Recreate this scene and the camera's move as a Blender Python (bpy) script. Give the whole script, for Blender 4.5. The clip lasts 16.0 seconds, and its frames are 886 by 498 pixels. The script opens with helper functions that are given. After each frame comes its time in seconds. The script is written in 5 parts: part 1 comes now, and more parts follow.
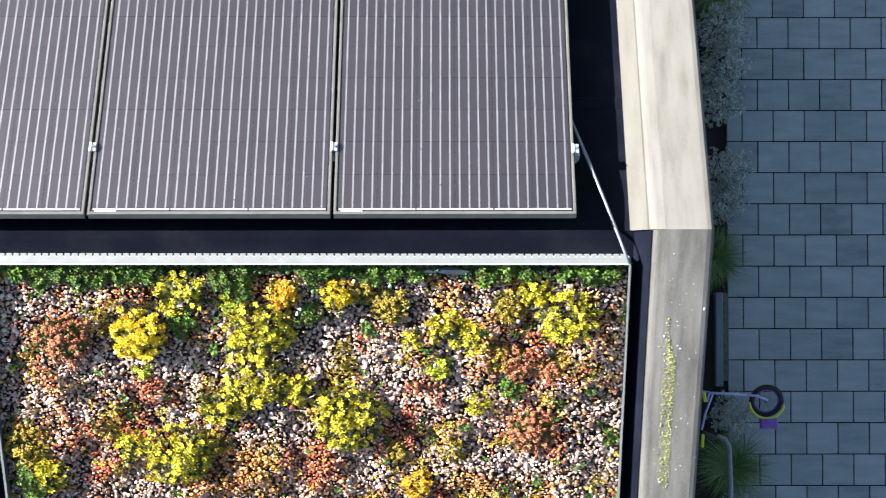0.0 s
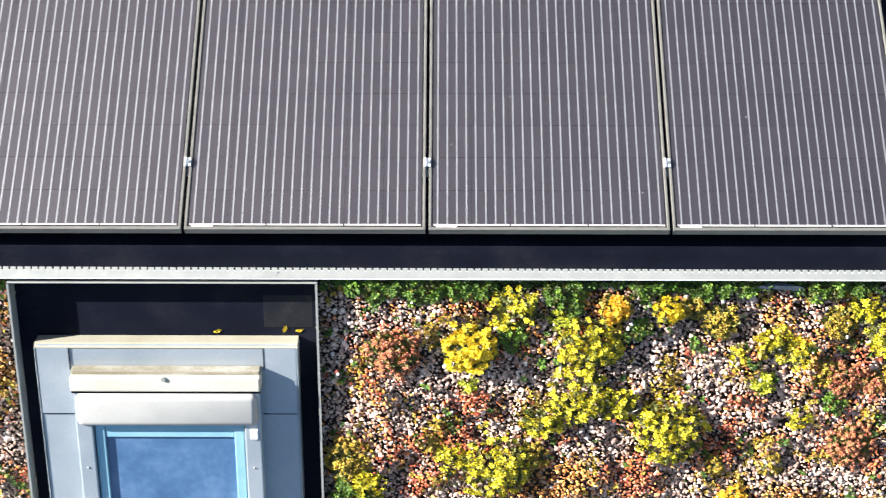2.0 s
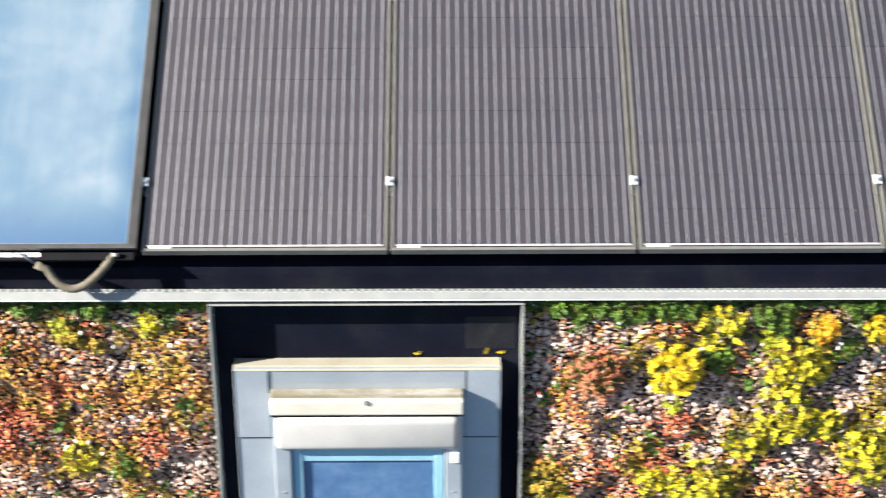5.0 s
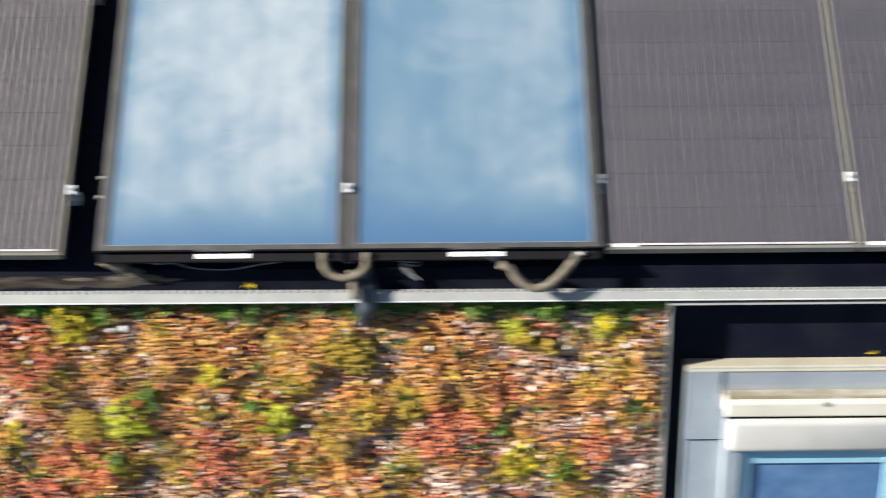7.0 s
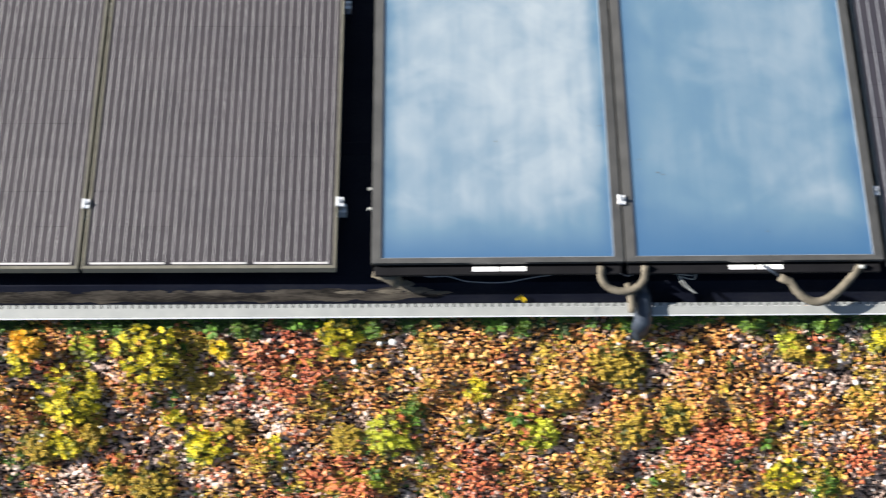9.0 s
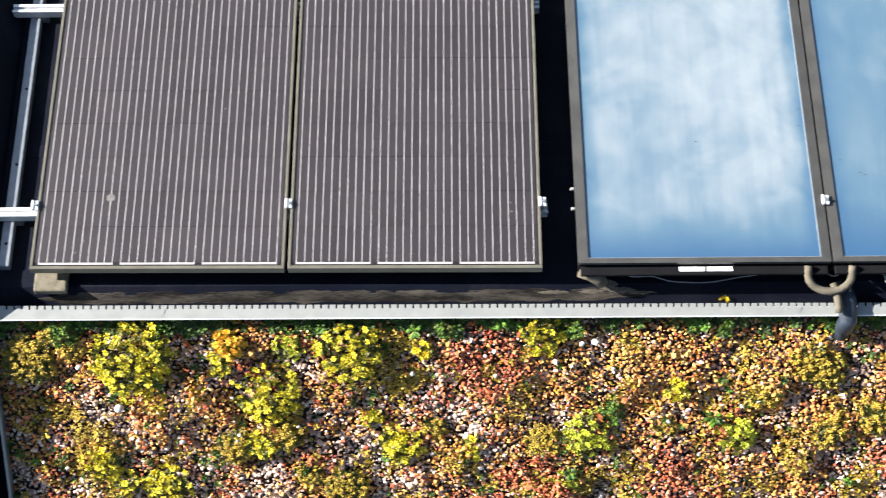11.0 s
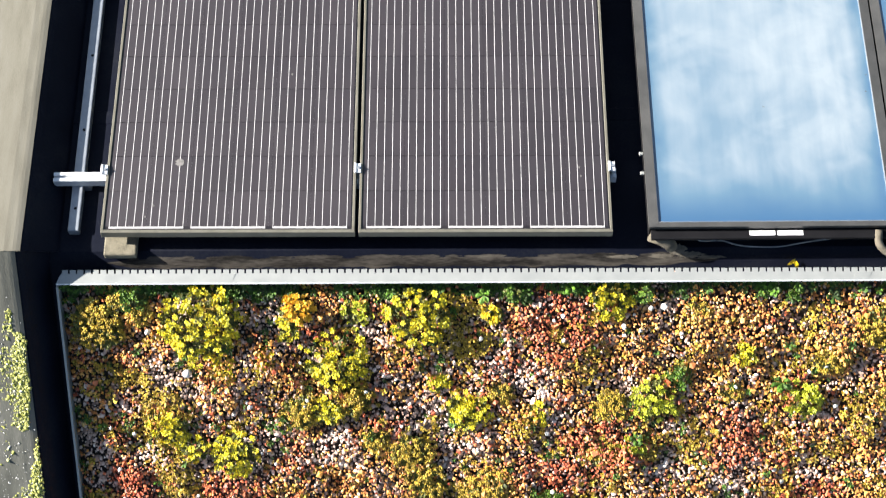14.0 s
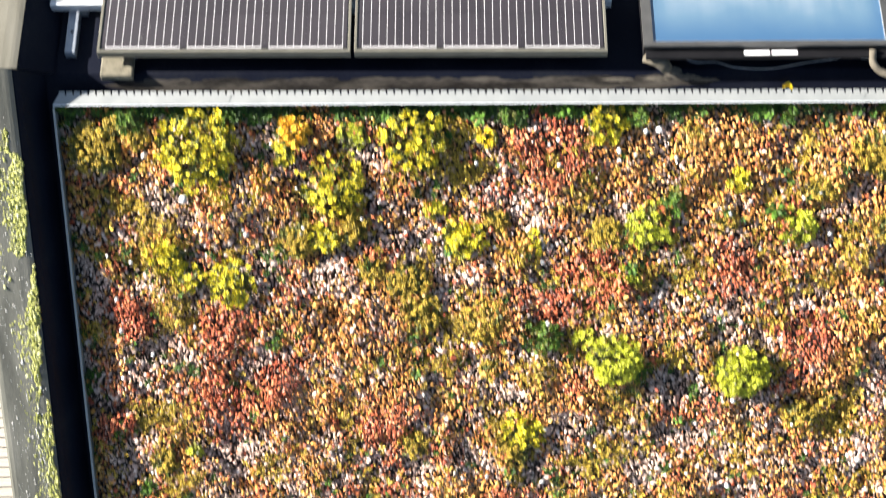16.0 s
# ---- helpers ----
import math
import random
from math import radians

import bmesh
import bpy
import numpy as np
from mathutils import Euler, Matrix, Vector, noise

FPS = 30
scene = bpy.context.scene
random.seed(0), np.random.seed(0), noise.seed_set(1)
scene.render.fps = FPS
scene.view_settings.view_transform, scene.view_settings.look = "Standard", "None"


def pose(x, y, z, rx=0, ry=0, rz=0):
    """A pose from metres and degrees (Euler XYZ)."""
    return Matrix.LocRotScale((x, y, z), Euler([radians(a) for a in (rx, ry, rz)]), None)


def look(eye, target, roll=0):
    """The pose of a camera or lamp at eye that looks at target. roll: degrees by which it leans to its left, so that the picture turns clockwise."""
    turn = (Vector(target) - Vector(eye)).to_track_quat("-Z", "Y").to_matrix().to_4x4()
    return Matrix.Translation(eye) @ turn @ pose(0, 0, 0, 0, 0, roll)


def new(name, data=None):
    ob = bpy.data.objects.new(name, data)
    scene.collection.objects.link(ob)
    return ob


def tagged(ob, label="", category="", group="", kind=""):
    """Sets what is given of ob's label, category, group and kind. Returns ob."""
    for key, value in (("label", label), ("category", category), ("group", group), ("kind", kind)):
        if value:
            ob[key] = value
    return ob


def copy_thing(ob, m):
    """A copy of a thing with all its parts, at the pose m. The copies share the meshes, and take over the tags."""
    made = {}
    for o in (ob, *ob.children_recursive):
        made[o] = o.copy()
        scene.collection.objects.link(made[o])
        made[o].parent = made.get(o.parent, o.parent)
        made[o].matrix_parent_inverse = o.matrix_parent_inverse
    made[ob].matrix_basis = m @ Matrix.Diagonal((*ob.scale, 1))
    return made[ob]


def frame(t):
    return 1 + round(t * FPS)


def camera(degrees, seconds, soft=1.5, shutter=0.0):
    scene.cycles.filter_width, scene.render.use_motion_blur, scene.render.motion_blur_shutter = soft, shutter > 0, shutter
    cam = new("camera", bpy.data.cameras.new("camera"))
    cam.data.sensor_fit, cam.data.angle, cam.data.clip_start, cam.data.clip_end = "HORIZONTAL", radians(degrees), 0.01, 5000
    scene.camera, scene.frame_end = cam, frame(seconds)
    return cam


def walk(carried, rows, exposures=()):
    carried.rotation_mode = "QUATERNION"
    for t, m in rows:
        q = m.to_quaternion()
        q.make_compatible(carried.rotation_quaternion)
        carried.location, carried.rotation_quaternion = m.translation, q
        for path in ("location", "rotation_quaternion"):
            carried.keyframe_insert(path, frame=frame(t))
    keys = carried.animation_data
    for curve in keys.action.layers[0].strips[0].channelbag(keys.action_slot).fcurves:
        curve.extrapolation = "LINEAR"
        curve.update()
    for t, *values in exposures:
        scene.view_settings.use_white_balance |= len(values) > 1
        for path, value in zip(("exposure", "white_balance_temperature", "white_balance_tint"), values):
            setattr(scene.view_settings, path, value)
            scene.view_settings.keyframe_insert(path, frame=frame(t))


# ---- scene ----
cam = camera(30.0, 16.0, soft=1.1, shutter=0.95)
# seconds, x, y, z, turn about the vertical; the camera looks straight down but for a small tilt
TILT = 1.86
ROWS = [
    (0.0, 3.451, -0.646, 15.922, -0.04),
    (0.1, 3.431, -0.644, 15.923, -0.04),
    (0.3, 3.342, -0.636, 15.925, -0.05),
    (0.5, 3.210, -0.625, 15.928, -0.07),
    (1.0, 2.737, -0.615, 15.949, -0.03),
    (1.5, 2.248, -0.602, 15.951, 0.07),
    (2.0, 2.066, -0.584, 15.969, 0.13),
    (2.5, 2.003, -0.554, 15.978, 0.19),
    (3.0, 1.971, -0.530, 15.954, 0.16),
    (3.5, 1.845, -0.526, 15.937, 0.08),
    (6.0, 0.502, -0.483, 15.768, -0.39),
    (6.5, 0.001, -0.487, 15.728, -0.46),
    (7.0, -0.638, -0.489, 15.698, -0.49),
    (7.5, -1.217, -0.483, 15.662, -0.42),
    (8.0, -1.373, -0.468, 15.647, -0.44),
    (8.5, -1.491, -0.443, 15.629, -0.46),
    (9.0, -1.718, -0.428, 15.621, -0.46),
    (9.5, -1.978, -0.426, 15.620, -0.48),
    (10.0, -2.207, -0.420, 15.616, -0.46),
    (12.5, -2.731, -0.455, 15.620, -0.40),
    (13.0, -2.771, -0.485, 15.622, -0.39),
    (13.5, -2.798, -0.524, 15.609, -0.43),
    (14.0, -2.792, -0.560, 15.615, -0.41),
    (14.5, -2.785, -0.683, 15.608, -0.47),
    (15.0, -2.795, -0.850, 15.606, -0.44),
    (15.5, -2.801, -1.039, 15.615, -0.46),
    (16.0, -2.779, -1.261, 15.611, -0.39),
]
walk(cam, [(t, pose(x, y, z, 0, 0, turn) @ pose(0, 0, 0, TILT)) for t, x, y, z, turn in ROWS],
     [(0.0, 2.06, 6230, 10), (1.0, 2.06, 6400, 10), (3.5, 2.06, 6500, 10), (6.0, 1.84, 6700, 10), (7.0, 1.64, 6700, 10), (8.0, 1.55, 6600, 10), (9.0, 1.61, 6550, 10), (10.0, 1.74, 6500, 10), (12.5, 1.97, 6520, 10), (14.5, 1.98, 6560, 10), (16.0, 2.05, 6620, 10)])

# ---- light ----
SUN = Vector((-0.865, 0.265, 0.44)).normalized()
world = bpy.data.worlds.new("sky")
scene.world = world
world.use_nodes = True
wn = world.node_tree
sky = wn.nodes.new("ShaderNodeTexSky")
sky.sky_type = "NISHITA"
sky.sun_disc = False
sky.dust_density, sky.ozone_density = 1.0, 1.2
sky.sun_elevation = math.asin(SUN.z)
sky.sun_rotation = math.atan2(SUN.x, SUN.y)
bg = next(n for n in wn.nodes if n.type == "BACKGROUND")
bg.inputs["Strength"].default_value = 0.046
wn.links.new(sky.outputs["Color"], bg.inputs["Color"])
sun_data = bpy.data.lights.new("sun", "SUN")
sun_data.energy, sun_data.angle, sun_data.color = 5.0, radians(0.5), (1.0, 0.955, 0.91)
sun = new("sun", sun_data)
sun.matrix_world = look(SUN * 40, (0, 0, 0))

# ---- materials ----


def material(name, stops, rough=0.6, metal=0.0, scale=8.0, fine=60.0, bump=0.15, bump_size=0.004, stretch=(1, 1, 1), island=0.0, objects=0.0, spec=0.5, coat=0.0, coat_rough=0.03, coat_tint=(1, 1, 1)):
    """Base colour between the stops (dark to light) by noise at two scales, with random lots for islands or objects."""
    m = bpy.data.materials.new(name)
    m.use_nodes = True
    n, l = m.node_tree.nodes, m.node_tree.links
    b = next(x for x in n if x.type == "BSDF_PRINCIPLED")
    co = n.new("ShaderNodeTexCoord")
    mp = n.new("ShaderNodeMapping")
    mp.inputs["Scale"].default_value = stretch
    if objects:
        where, shift = n.new("ShaderNodeObjectInfo"), n.new("ShaderNodeVectorMath")
        l.new(co.outputs["Object"], shift.inputs[0])
        l.new(where.outputs["Location"], shift.inputs[1])
        l.new(shift.outputs["Vector"], mp.inputs["Vector"])
    else:
        l.new(co.outputs["Object"], mp.inputs["Vector"])
    big, small = n.new("ShaderNodeTexNoise"), n.new("ShaderNodeTexNoise")
    for node, s in ((big, scale), (small, fine)):
        node.inputs["Scale"].default_value = s
        node.inputs["Detail"].default_value = 4
        l.new(mp.outputs["Vector"], node.inputs["Vector"])
    mix = n.new("ShaderNodeMath")
    mix.operation = "MULTIPLY_ADD"
    l.new(small.outputs["Fac"], mix.inputs[0])
    mix.inputs[1].default_value = 0.45
    l.new(big.outputs["Fac"], mix.inputs[2])
    fac = mix.outputs[0]
    off = n.new("ShaderNodeMath")
    off.operation = "MULTIPLY_ADD"
    l.new(fac, off.inputs[0])
    off.inputs[1].default_value = 1.6
    off.inputs[2].default_value = -0.66
    fac = off.outputs[0]
    for amount, kind, out in ((island, "ShaderNodeNewGeometry", "Random Per Island"), (objects, "ShaderNodeObjectInfo", "Random")):
        if amount:
            src = n.new(kind)
            k = n.new("ShaderNodeMix")
            k.inputs[0].default_value = amount
            l.new(fac, k.inputs[2])
            l.new(src.outputs[out], k.inputs[3])
            fac = k.outputs[0]
    ramp = n.new("ShaderNodeValToRGB")
    els = ramp.color_ramp.elements
    while len(els) < len(stops):
        els.new(0.5)
    for i, (e, c) in enumerate(zip(els, stops)):
        e.position = i / max(1, len(stops) - 1)
        e.color = (*c, 1)
    l.new(fac, ramp.inputs["Fac"])
    l.new(ramp.outputs["Color"], b.inputs["Base Color"])
    b.inputs["Metallic"].default_value = metal
    b.inputs["Specular IOR Level"].default_value = spec
    b.inputs["Coat Weight"].default_value = coat
    b.inputs["Coat Roughness"].default_value = coat_rough
    b.inputs["Coat Tint"].default_value = b.inputs["Specular Tint"].default_value = (*coat_tint, 1)
    rr = n.new("ShaderNodeMapRange")
    rr.inputs["To Min"].default_value = max(0.02, rough - 0.1)
    rr.inputs["To Max"].default_value = min(1, rough + 0.1)
    l.new(big.outputs["Fac"], rr.inputs["Value"])
    l.new(rr.outputs["Result"], b.inputs["Roughness"])
    if bump:
        bp = n.new("ShaderNodeBump")
        bp.inputs["Strength"].default_value = bump
        bp.inputs["Distance"].default_value = bump_size
        l.new(small.outputs["Fac"], bp.inputs["Height"])
        l.new(bp.outputs["Normal"], b.inputs["Normal"])
    return m


MEMBRANE = material("black_membrane", [(0.0035, 0.0045, 0.009), (0.0055, 0.007, 0.0135), (0.013, 0.0145, 0.019)], 0.6, scale=5, fine=90, spec=0.06)
# dusty membrane with sunlight put into its colour
SUNBAND = material("sunlit_dusty_membrane", [(0.003, 0.003, 0.004), (0.014, 0.0125, 0.011), (0.055, 0.049, 0.041), (0.1, 0.09, 0.074)], 0.85, scale=9, fine=70, stretch=(0.5, 2.5, 1), spec=0.1)
PATCH = material("newer_membrane", [(0.004, 0.005, 0.008), (0.009, 0.01, 0.013), (0.022, 0.022, 0.023)], 0.6, scale=9, fine=70, spec=0.2)
COPING = material("coping_bitumen_cream", [(0.13, 0.12, 0.095), (0.185, 0.175, 0.15), (0.215, 0.207, 0.186)], 0.75, scale=6, fine=120, stretch=(4, 0.7, 1))
COPING_LOW = material("coping_weathered", [(0.075, 0.072, 0.06), (0.155, 0.148, 0.13), (0.22, 0.21, 0.19)], 0.7, scale=5, fine=90, stretch=(4, 0.6, 1))
MOSSY = material("coping_mossy", [(0.06, 0.07, 0.012), (0.24, 0.25, 0.045), (0.4, 0.4, 0.12), (0.6, 0.59, 0.4)], 0.85, scale=7, fine=80, bump=0.5, island=0.6)
COPING_WORN = material("coping_worn_cream", [(0.09, 0.083, 0.06), (0.13, 0.122, 0.092), (0.155, 0.147, 0.118)], 0.8, scale=6, fine=120, stretch=(4, 0.7, 1))
COPING_DAMP = material("coping_damp_grey", [(0.045, 0.045, 0.035), (0.1, 0.1, 0.08), (0.17, 0.165, 0.14)], 0.7, scale=5, fine=90, stretch=(4, 0.6, 1))
# coping cream darkened to offset the sun on the verge's inner face
COPING_IN = material("upstand_cream_dimmed", [(0.075, 0.07, 0.056), (0.105, 0.099, 0.083), (0.125, 0.119, 0.102)], 0.8, scale=6, fine=120, stretch=(4, 0.7, 1))
DUSTY = material("dried_dropping", [(0.08, 0.076, 0.072), (0.2, 0.19, 0.18)], 0.9, scale=60, fine=300, bump=0.0)
ALU_BRIGHT = material("bright_aluminium", [(0.6, 0.62, 0.63), (0.7, 0.71, 0.71)], 0.45, 0.2, scale=20, fine=200, bump=0.03)
ALU = material("mill_aluminium", [(0.25, 0.262, 0.25), (0.315, 0.325, 0.305)], 0.5, 0.2, scale=20, fine=200, bump=0.03)
GALV = material("galvanised_steel", [(0.2, 0.22, 0.245), (0.28, 0.305, 0.33)], 0.45, 0.4, scale=25, fine=150, bump=0.05)
FRAME_DARK = material("black_anodised_frame", [(0.1, 0.095, 0.072), (0.16, 0.152, 0.12)], 0.45, 0.2, scale=15, fine=140, bump=0.03)
FRAME = material("anodised_frame", [(0.12, 0.118, 0.105), (0.18, 0.178, 0.16)], 0.45, 0.2, scale=15, fine=140, bump=0.03)
COLLFRAME = material("collector_frame", [(0.042, 0.042, 0.04), (0.074, 0.073, 0.069)], 0.45, 0.2, scale=12, fine=120, bump=0.03)
CELL = material("solar_cell", [(0.006, 0.0049, 0.0062), (0.009, 0.0075, 0.0094), (0.0126, 0.0107, 0.0128)], 0.5, 0.0, scale=10, fine=240, bump=0.0, stretch=(3, 0.3, 1), objects=0.35, spec=0.9, coat=1.0, coat_rough=0.48, coat_tint=(1.0, 0.93, 0.97))
CELL_PALE = material("mottled_solar_cell", [(0.011, 0.0092, 0.0108), (0.0175, 0.015, 0.0172), (0.025, 0.0218, 0.0238)], 0.55, 0.0, scale=7, fine=200, bump=0.0, stretch=(1.5, 0.8, 1), objects=0.4, spec=0.2, coat=0.85, coat_rough=0.52, coat_tint=(1.0, 0.94, 0.98))
BUSBAR = material("busbar_silver", [(0.4, 0.39, 0.395), (0.52, 0.51, 0.51)], 0.5, 0.8, scale=8, fine=100, bump=0.0)
BUSBAR_FINE = material("fine_busbar_silver", [(0.34, 0.33, 0.325), (0.47, 0.46, 0.45)], 0.5, 0.1, scale=8, fine=100, bump=0.0)
BACKSHEET = material("backsheet_dark", [(0.011, 0.0095, 0.011), (0.018, 0.0155, 0.017)], 0.4, scale=20, fine=100, bump=0.0)
WHITE = material("white_label", [(0.78, 0.78, 0.78), (0.85, 0.85, 0.85)], 0.5, scale=30, fine=200, bump=0.0)
ZINC = material("window_flashing", [(0.3, 0.35, 0.385), (0.4, 0.445, 0.475)], 0.4, 0.45, scale=5, fine=60, bump=0.04)
STAINED = material("stained_ledge", [(0.1, 0.085, 0.05), (0.2, 0.18, 0.13), (0.36, 0.35, 0.31)], 0.7, scale=4, fine=60, stretch=(1, 5, 1))
EDGE_CREAM = material("cream_edge", [(0.27, 0.25, 0.19), (0.37, 0.35, 0.27)], 0.6, 0.05, scale=5, fine=80, bump=0.03)
COVER = material("cover_enamel", [(0.46, 0.445, 0.37), (0.58, 0.565, 0.48)], 0.5, 0.05, scale=6, fine=80, bump=0.03)
HOOD = material("window_hood", [(0.35, 0.35, 0.33), (0.44, 0.44, 0.415)], 0.5, 0.1, scale=6, fine=80, bump=0.03)
GASKET = material("black_rubber", [(0.004, 0.004, 0.005), (0.009, 0.009, 0.01)], 0.7, bump=0.0, spec=0.1)
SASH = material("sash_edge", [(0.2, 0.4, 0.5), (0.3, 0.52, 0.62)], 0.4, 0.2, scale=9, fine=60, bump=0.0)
FOAM = material("pipe_insulation", [(0.05, 0.042, 0.028), (0.105, 0.09, 0.063), (0.15, 0.13, 0.097)], 0.85, scale=30, fine=160, bump=0.4)
TIMBER = material("sunlit_block", [(0.05, 0.044, 0.03), (0.14, 0.125, 0.085), (0.2, 0.18, 0.13)], 0.85, scale=25, fine=150, bump=0.3)
SAND = material("pale_sand", [(0.02, 0.018, 0.014), (0.09, 0.078, 0.058), (0.16, 0.14, 0.105)], 0.9, scale=25, fine=160, bump=0.3)
HOSE = material("dark_blue_grey", [(0.012, 0.018, 0.028), (0.035, 0.047, 0.065)], 0.5, scale=20, fine=80)
PEBBLE = material("gravel_stone", [(0.09, 0.058, 0.048), (0.33, 0.222, 0.17), (0.57, 0.405, 0.315), (0.76, 0.585, 0.475), (0.95, 0.87, 0.78)], 0.75, scale=3, fine=260, bump=0.3, bump_size=0.002, island=0.8)
SOIL = material("substrate_soil", [(0.01, 0.008, 0.006), (0.028, 0.02, 0.015), (0.075, 0.052, 0.038)], 0.95, scale=14, fine=160, bump=0.8, bump_size=0.01)
RUSSET = material("russet_sedum_leaf", [(0.1, 0.045, 0.012), (0.36, 0.09, 0.05), (0.5, 0.27, 0.08), (0.56, 0.16, 0.1), (0.68, 0.42, 0.26)], 0.6, scale=5, fine=80, bump=0.0, island=0.8)
RED = material("red_sedum_leaf", [(0.1, 0.022, 0.016), (0.4, 0.085, 0.036), (0.64, 0.195, 0.075), (0.74, 0.4, 0.19)], 0.6, scale=5, fine=80, bump=0.0, island=0.7)
ORANGE = material("orange_sedum_leaf", [(0.11, 0.036, 0.014), (0.38, 0.135, 0.034), (0.61, 0.275, 0.058), (0.74, 0.43, 0.11), (0.76, 0.53, 0.28)], 0.6, scale=5, fine=80, bump=0.0, island=0.7)
YELLOW = material("yellow_sedum_leaf", [(0.04, 0.055, 0.005), (0.2, 0.2, 0.008), (0.58, 0.49, 0.013), (0.8, 0.64, 0.017), (0.76, 0.48, 0.022)], 0.55, scale=12, fine=90, bump=0.0, island=0.7)
BRIGHT = material("lime_sedum_leaf", [(0.1, 0.13, 0.01), (0.42, 0.44, 0.018), (0.72, 0.7, 0.05)], 0.55, scale=12, fine=90, bump=0.0, island=0.7)
GOLD = material("gold_sedum_leaf", [(0.48, 0.31, 0.006), (0.78, 0.55, 0.01), (0.86, 0.67, 0.02)], 0.55, scale=12, fine=90, bump=0.0, island=0.7)
AMBER = material("amber_sedum_leaf", [(0.5, 0.2, 0.01), (0.76, 0.4, 0.015), (0.82, 0.55, 0.03)], 0.55, scale=12, fine=90, bump=0.0, island=0.7)
GREEN = material("green_sedum_leaf", [(0.03, 0.035, 0.008), (0.09, 0.1, 0.014), (0.2, 0.19, 0.025)], 0.6, scale=12, fine=90, bump=0.0, island=0.7)
OLIVE = material("olive_sedum_leaf", [(0.07, 0.056, 0.01), (0.27, 0.185, 0.02), (0.52, 0.36, 0.035), (0.7, 0.51, 0.06)], 0.6, scale=12, fine=90, bump=0.0, island=0.7)
LEAFGREEN = material("fresh_green_leaf", [(0.014, 0.033, 0.003), (0.06, 0.13, 0.006), (0.2, 0.32, 0.015)], 0.6, scale=12, fine=90, bump=0.0, island=0.7)
MOSS = material("moss_green", [(0.006, 0.014, 0.003), (0.035, 0.08, 0.006), (0.12, 0.27, 0.012)], 0.7, scale=9, fine=90, bump=0.0, island=0.6)
DRY = material("dry_stalk", [(0.35, 0.3, 0.2), (0.5, 0.45, 0.34)], 0.8, scale=30, fine=100)
PAVER = material("concrete_paver", [(0.17, 0.2, 0.195), (0.29, 0.325, 0.315), (0.37, 0.4, 0.385), (0.46, 0.48, 0.46)], 0.85, scale=5, fine=70, bump=0.3, stretch=(0.6, 2.2, 1), objects=0.4)
JOINT = material("paving_joint", [(0.008, 0.009, 0.01), (0.018, 0.019, 0.019)], 0.95, scale=10, fine=90)
EARTH = material("garden_soil", [(0.015, 0.012, 0.009), (0.04, 0.032, 0.025)], 0.95, scale=4, fine=60, bump=0.8, bump_size=0.02)
SILVERLEAF = material("silver_shrub_leaf", [(0.14, 0.17, 0.13), (0.42, 0.47, 0.42), (0.72, 0.76, 0.7)], 0.7, scale=5, fine=60, bump=0.0, island=0.7)
GRASSBLADE = material("grass_blade", [(0.05, 0.1, 0.025), (0.14, 0.24, 0.06), (0.3, 0.38, 0.14)], 0.6, scale=5, fine=60, bump=0.0, island=0.8)
BRICKWALL = material("house_wall", [(0.24, 0.2, 0.17), (0.34, 0.3, 0.26)], 0.85, scale=3, fine=60)
LICHEN = material("pale_lichen", [(0.42, 0.42, 0.39), (0.7, 0.69, 0.66)], 0.8, scale=20, fine=100, bump=0.0)
PURPLE = material("purple_paint", [(0.18, 0.08, 0.34), (0.26, 0.13, 0.44)], 0.35, scale=20, fine=80, bump=0.0)
LILAC = material("lilac_paint", [(0.36, 0.33, 0.58), (0.46, 0.43, 0.66)], 0.35, scale=20, fine=80, bump=0.0)
NEON = material("yellow_plastic", [(0.62, 0.68, 0.03), (0.75, 0.78, 0.06)], 0.4, scale=20, fine=80, bump=0.0)
PLANK = material("weathered_plank", [(0.12, 0.15, 0.175), (0.22, 0.26, 0.29)], 0.8, scale=6, fine=80, stretch=(4, 0.5, 1))
TYRE = material("tyre_rubber", [(0.012, 0.012, 0.014), (0.025, 0.025, 0.028)], 0.7, scale=20, fine=120)
SHEETROOF = material("pale_ribbed_sheet", [(0.26, 0.24, 0.2), (0.36, 0.34, 0.29)], 0.6, scale=4, fine=60)


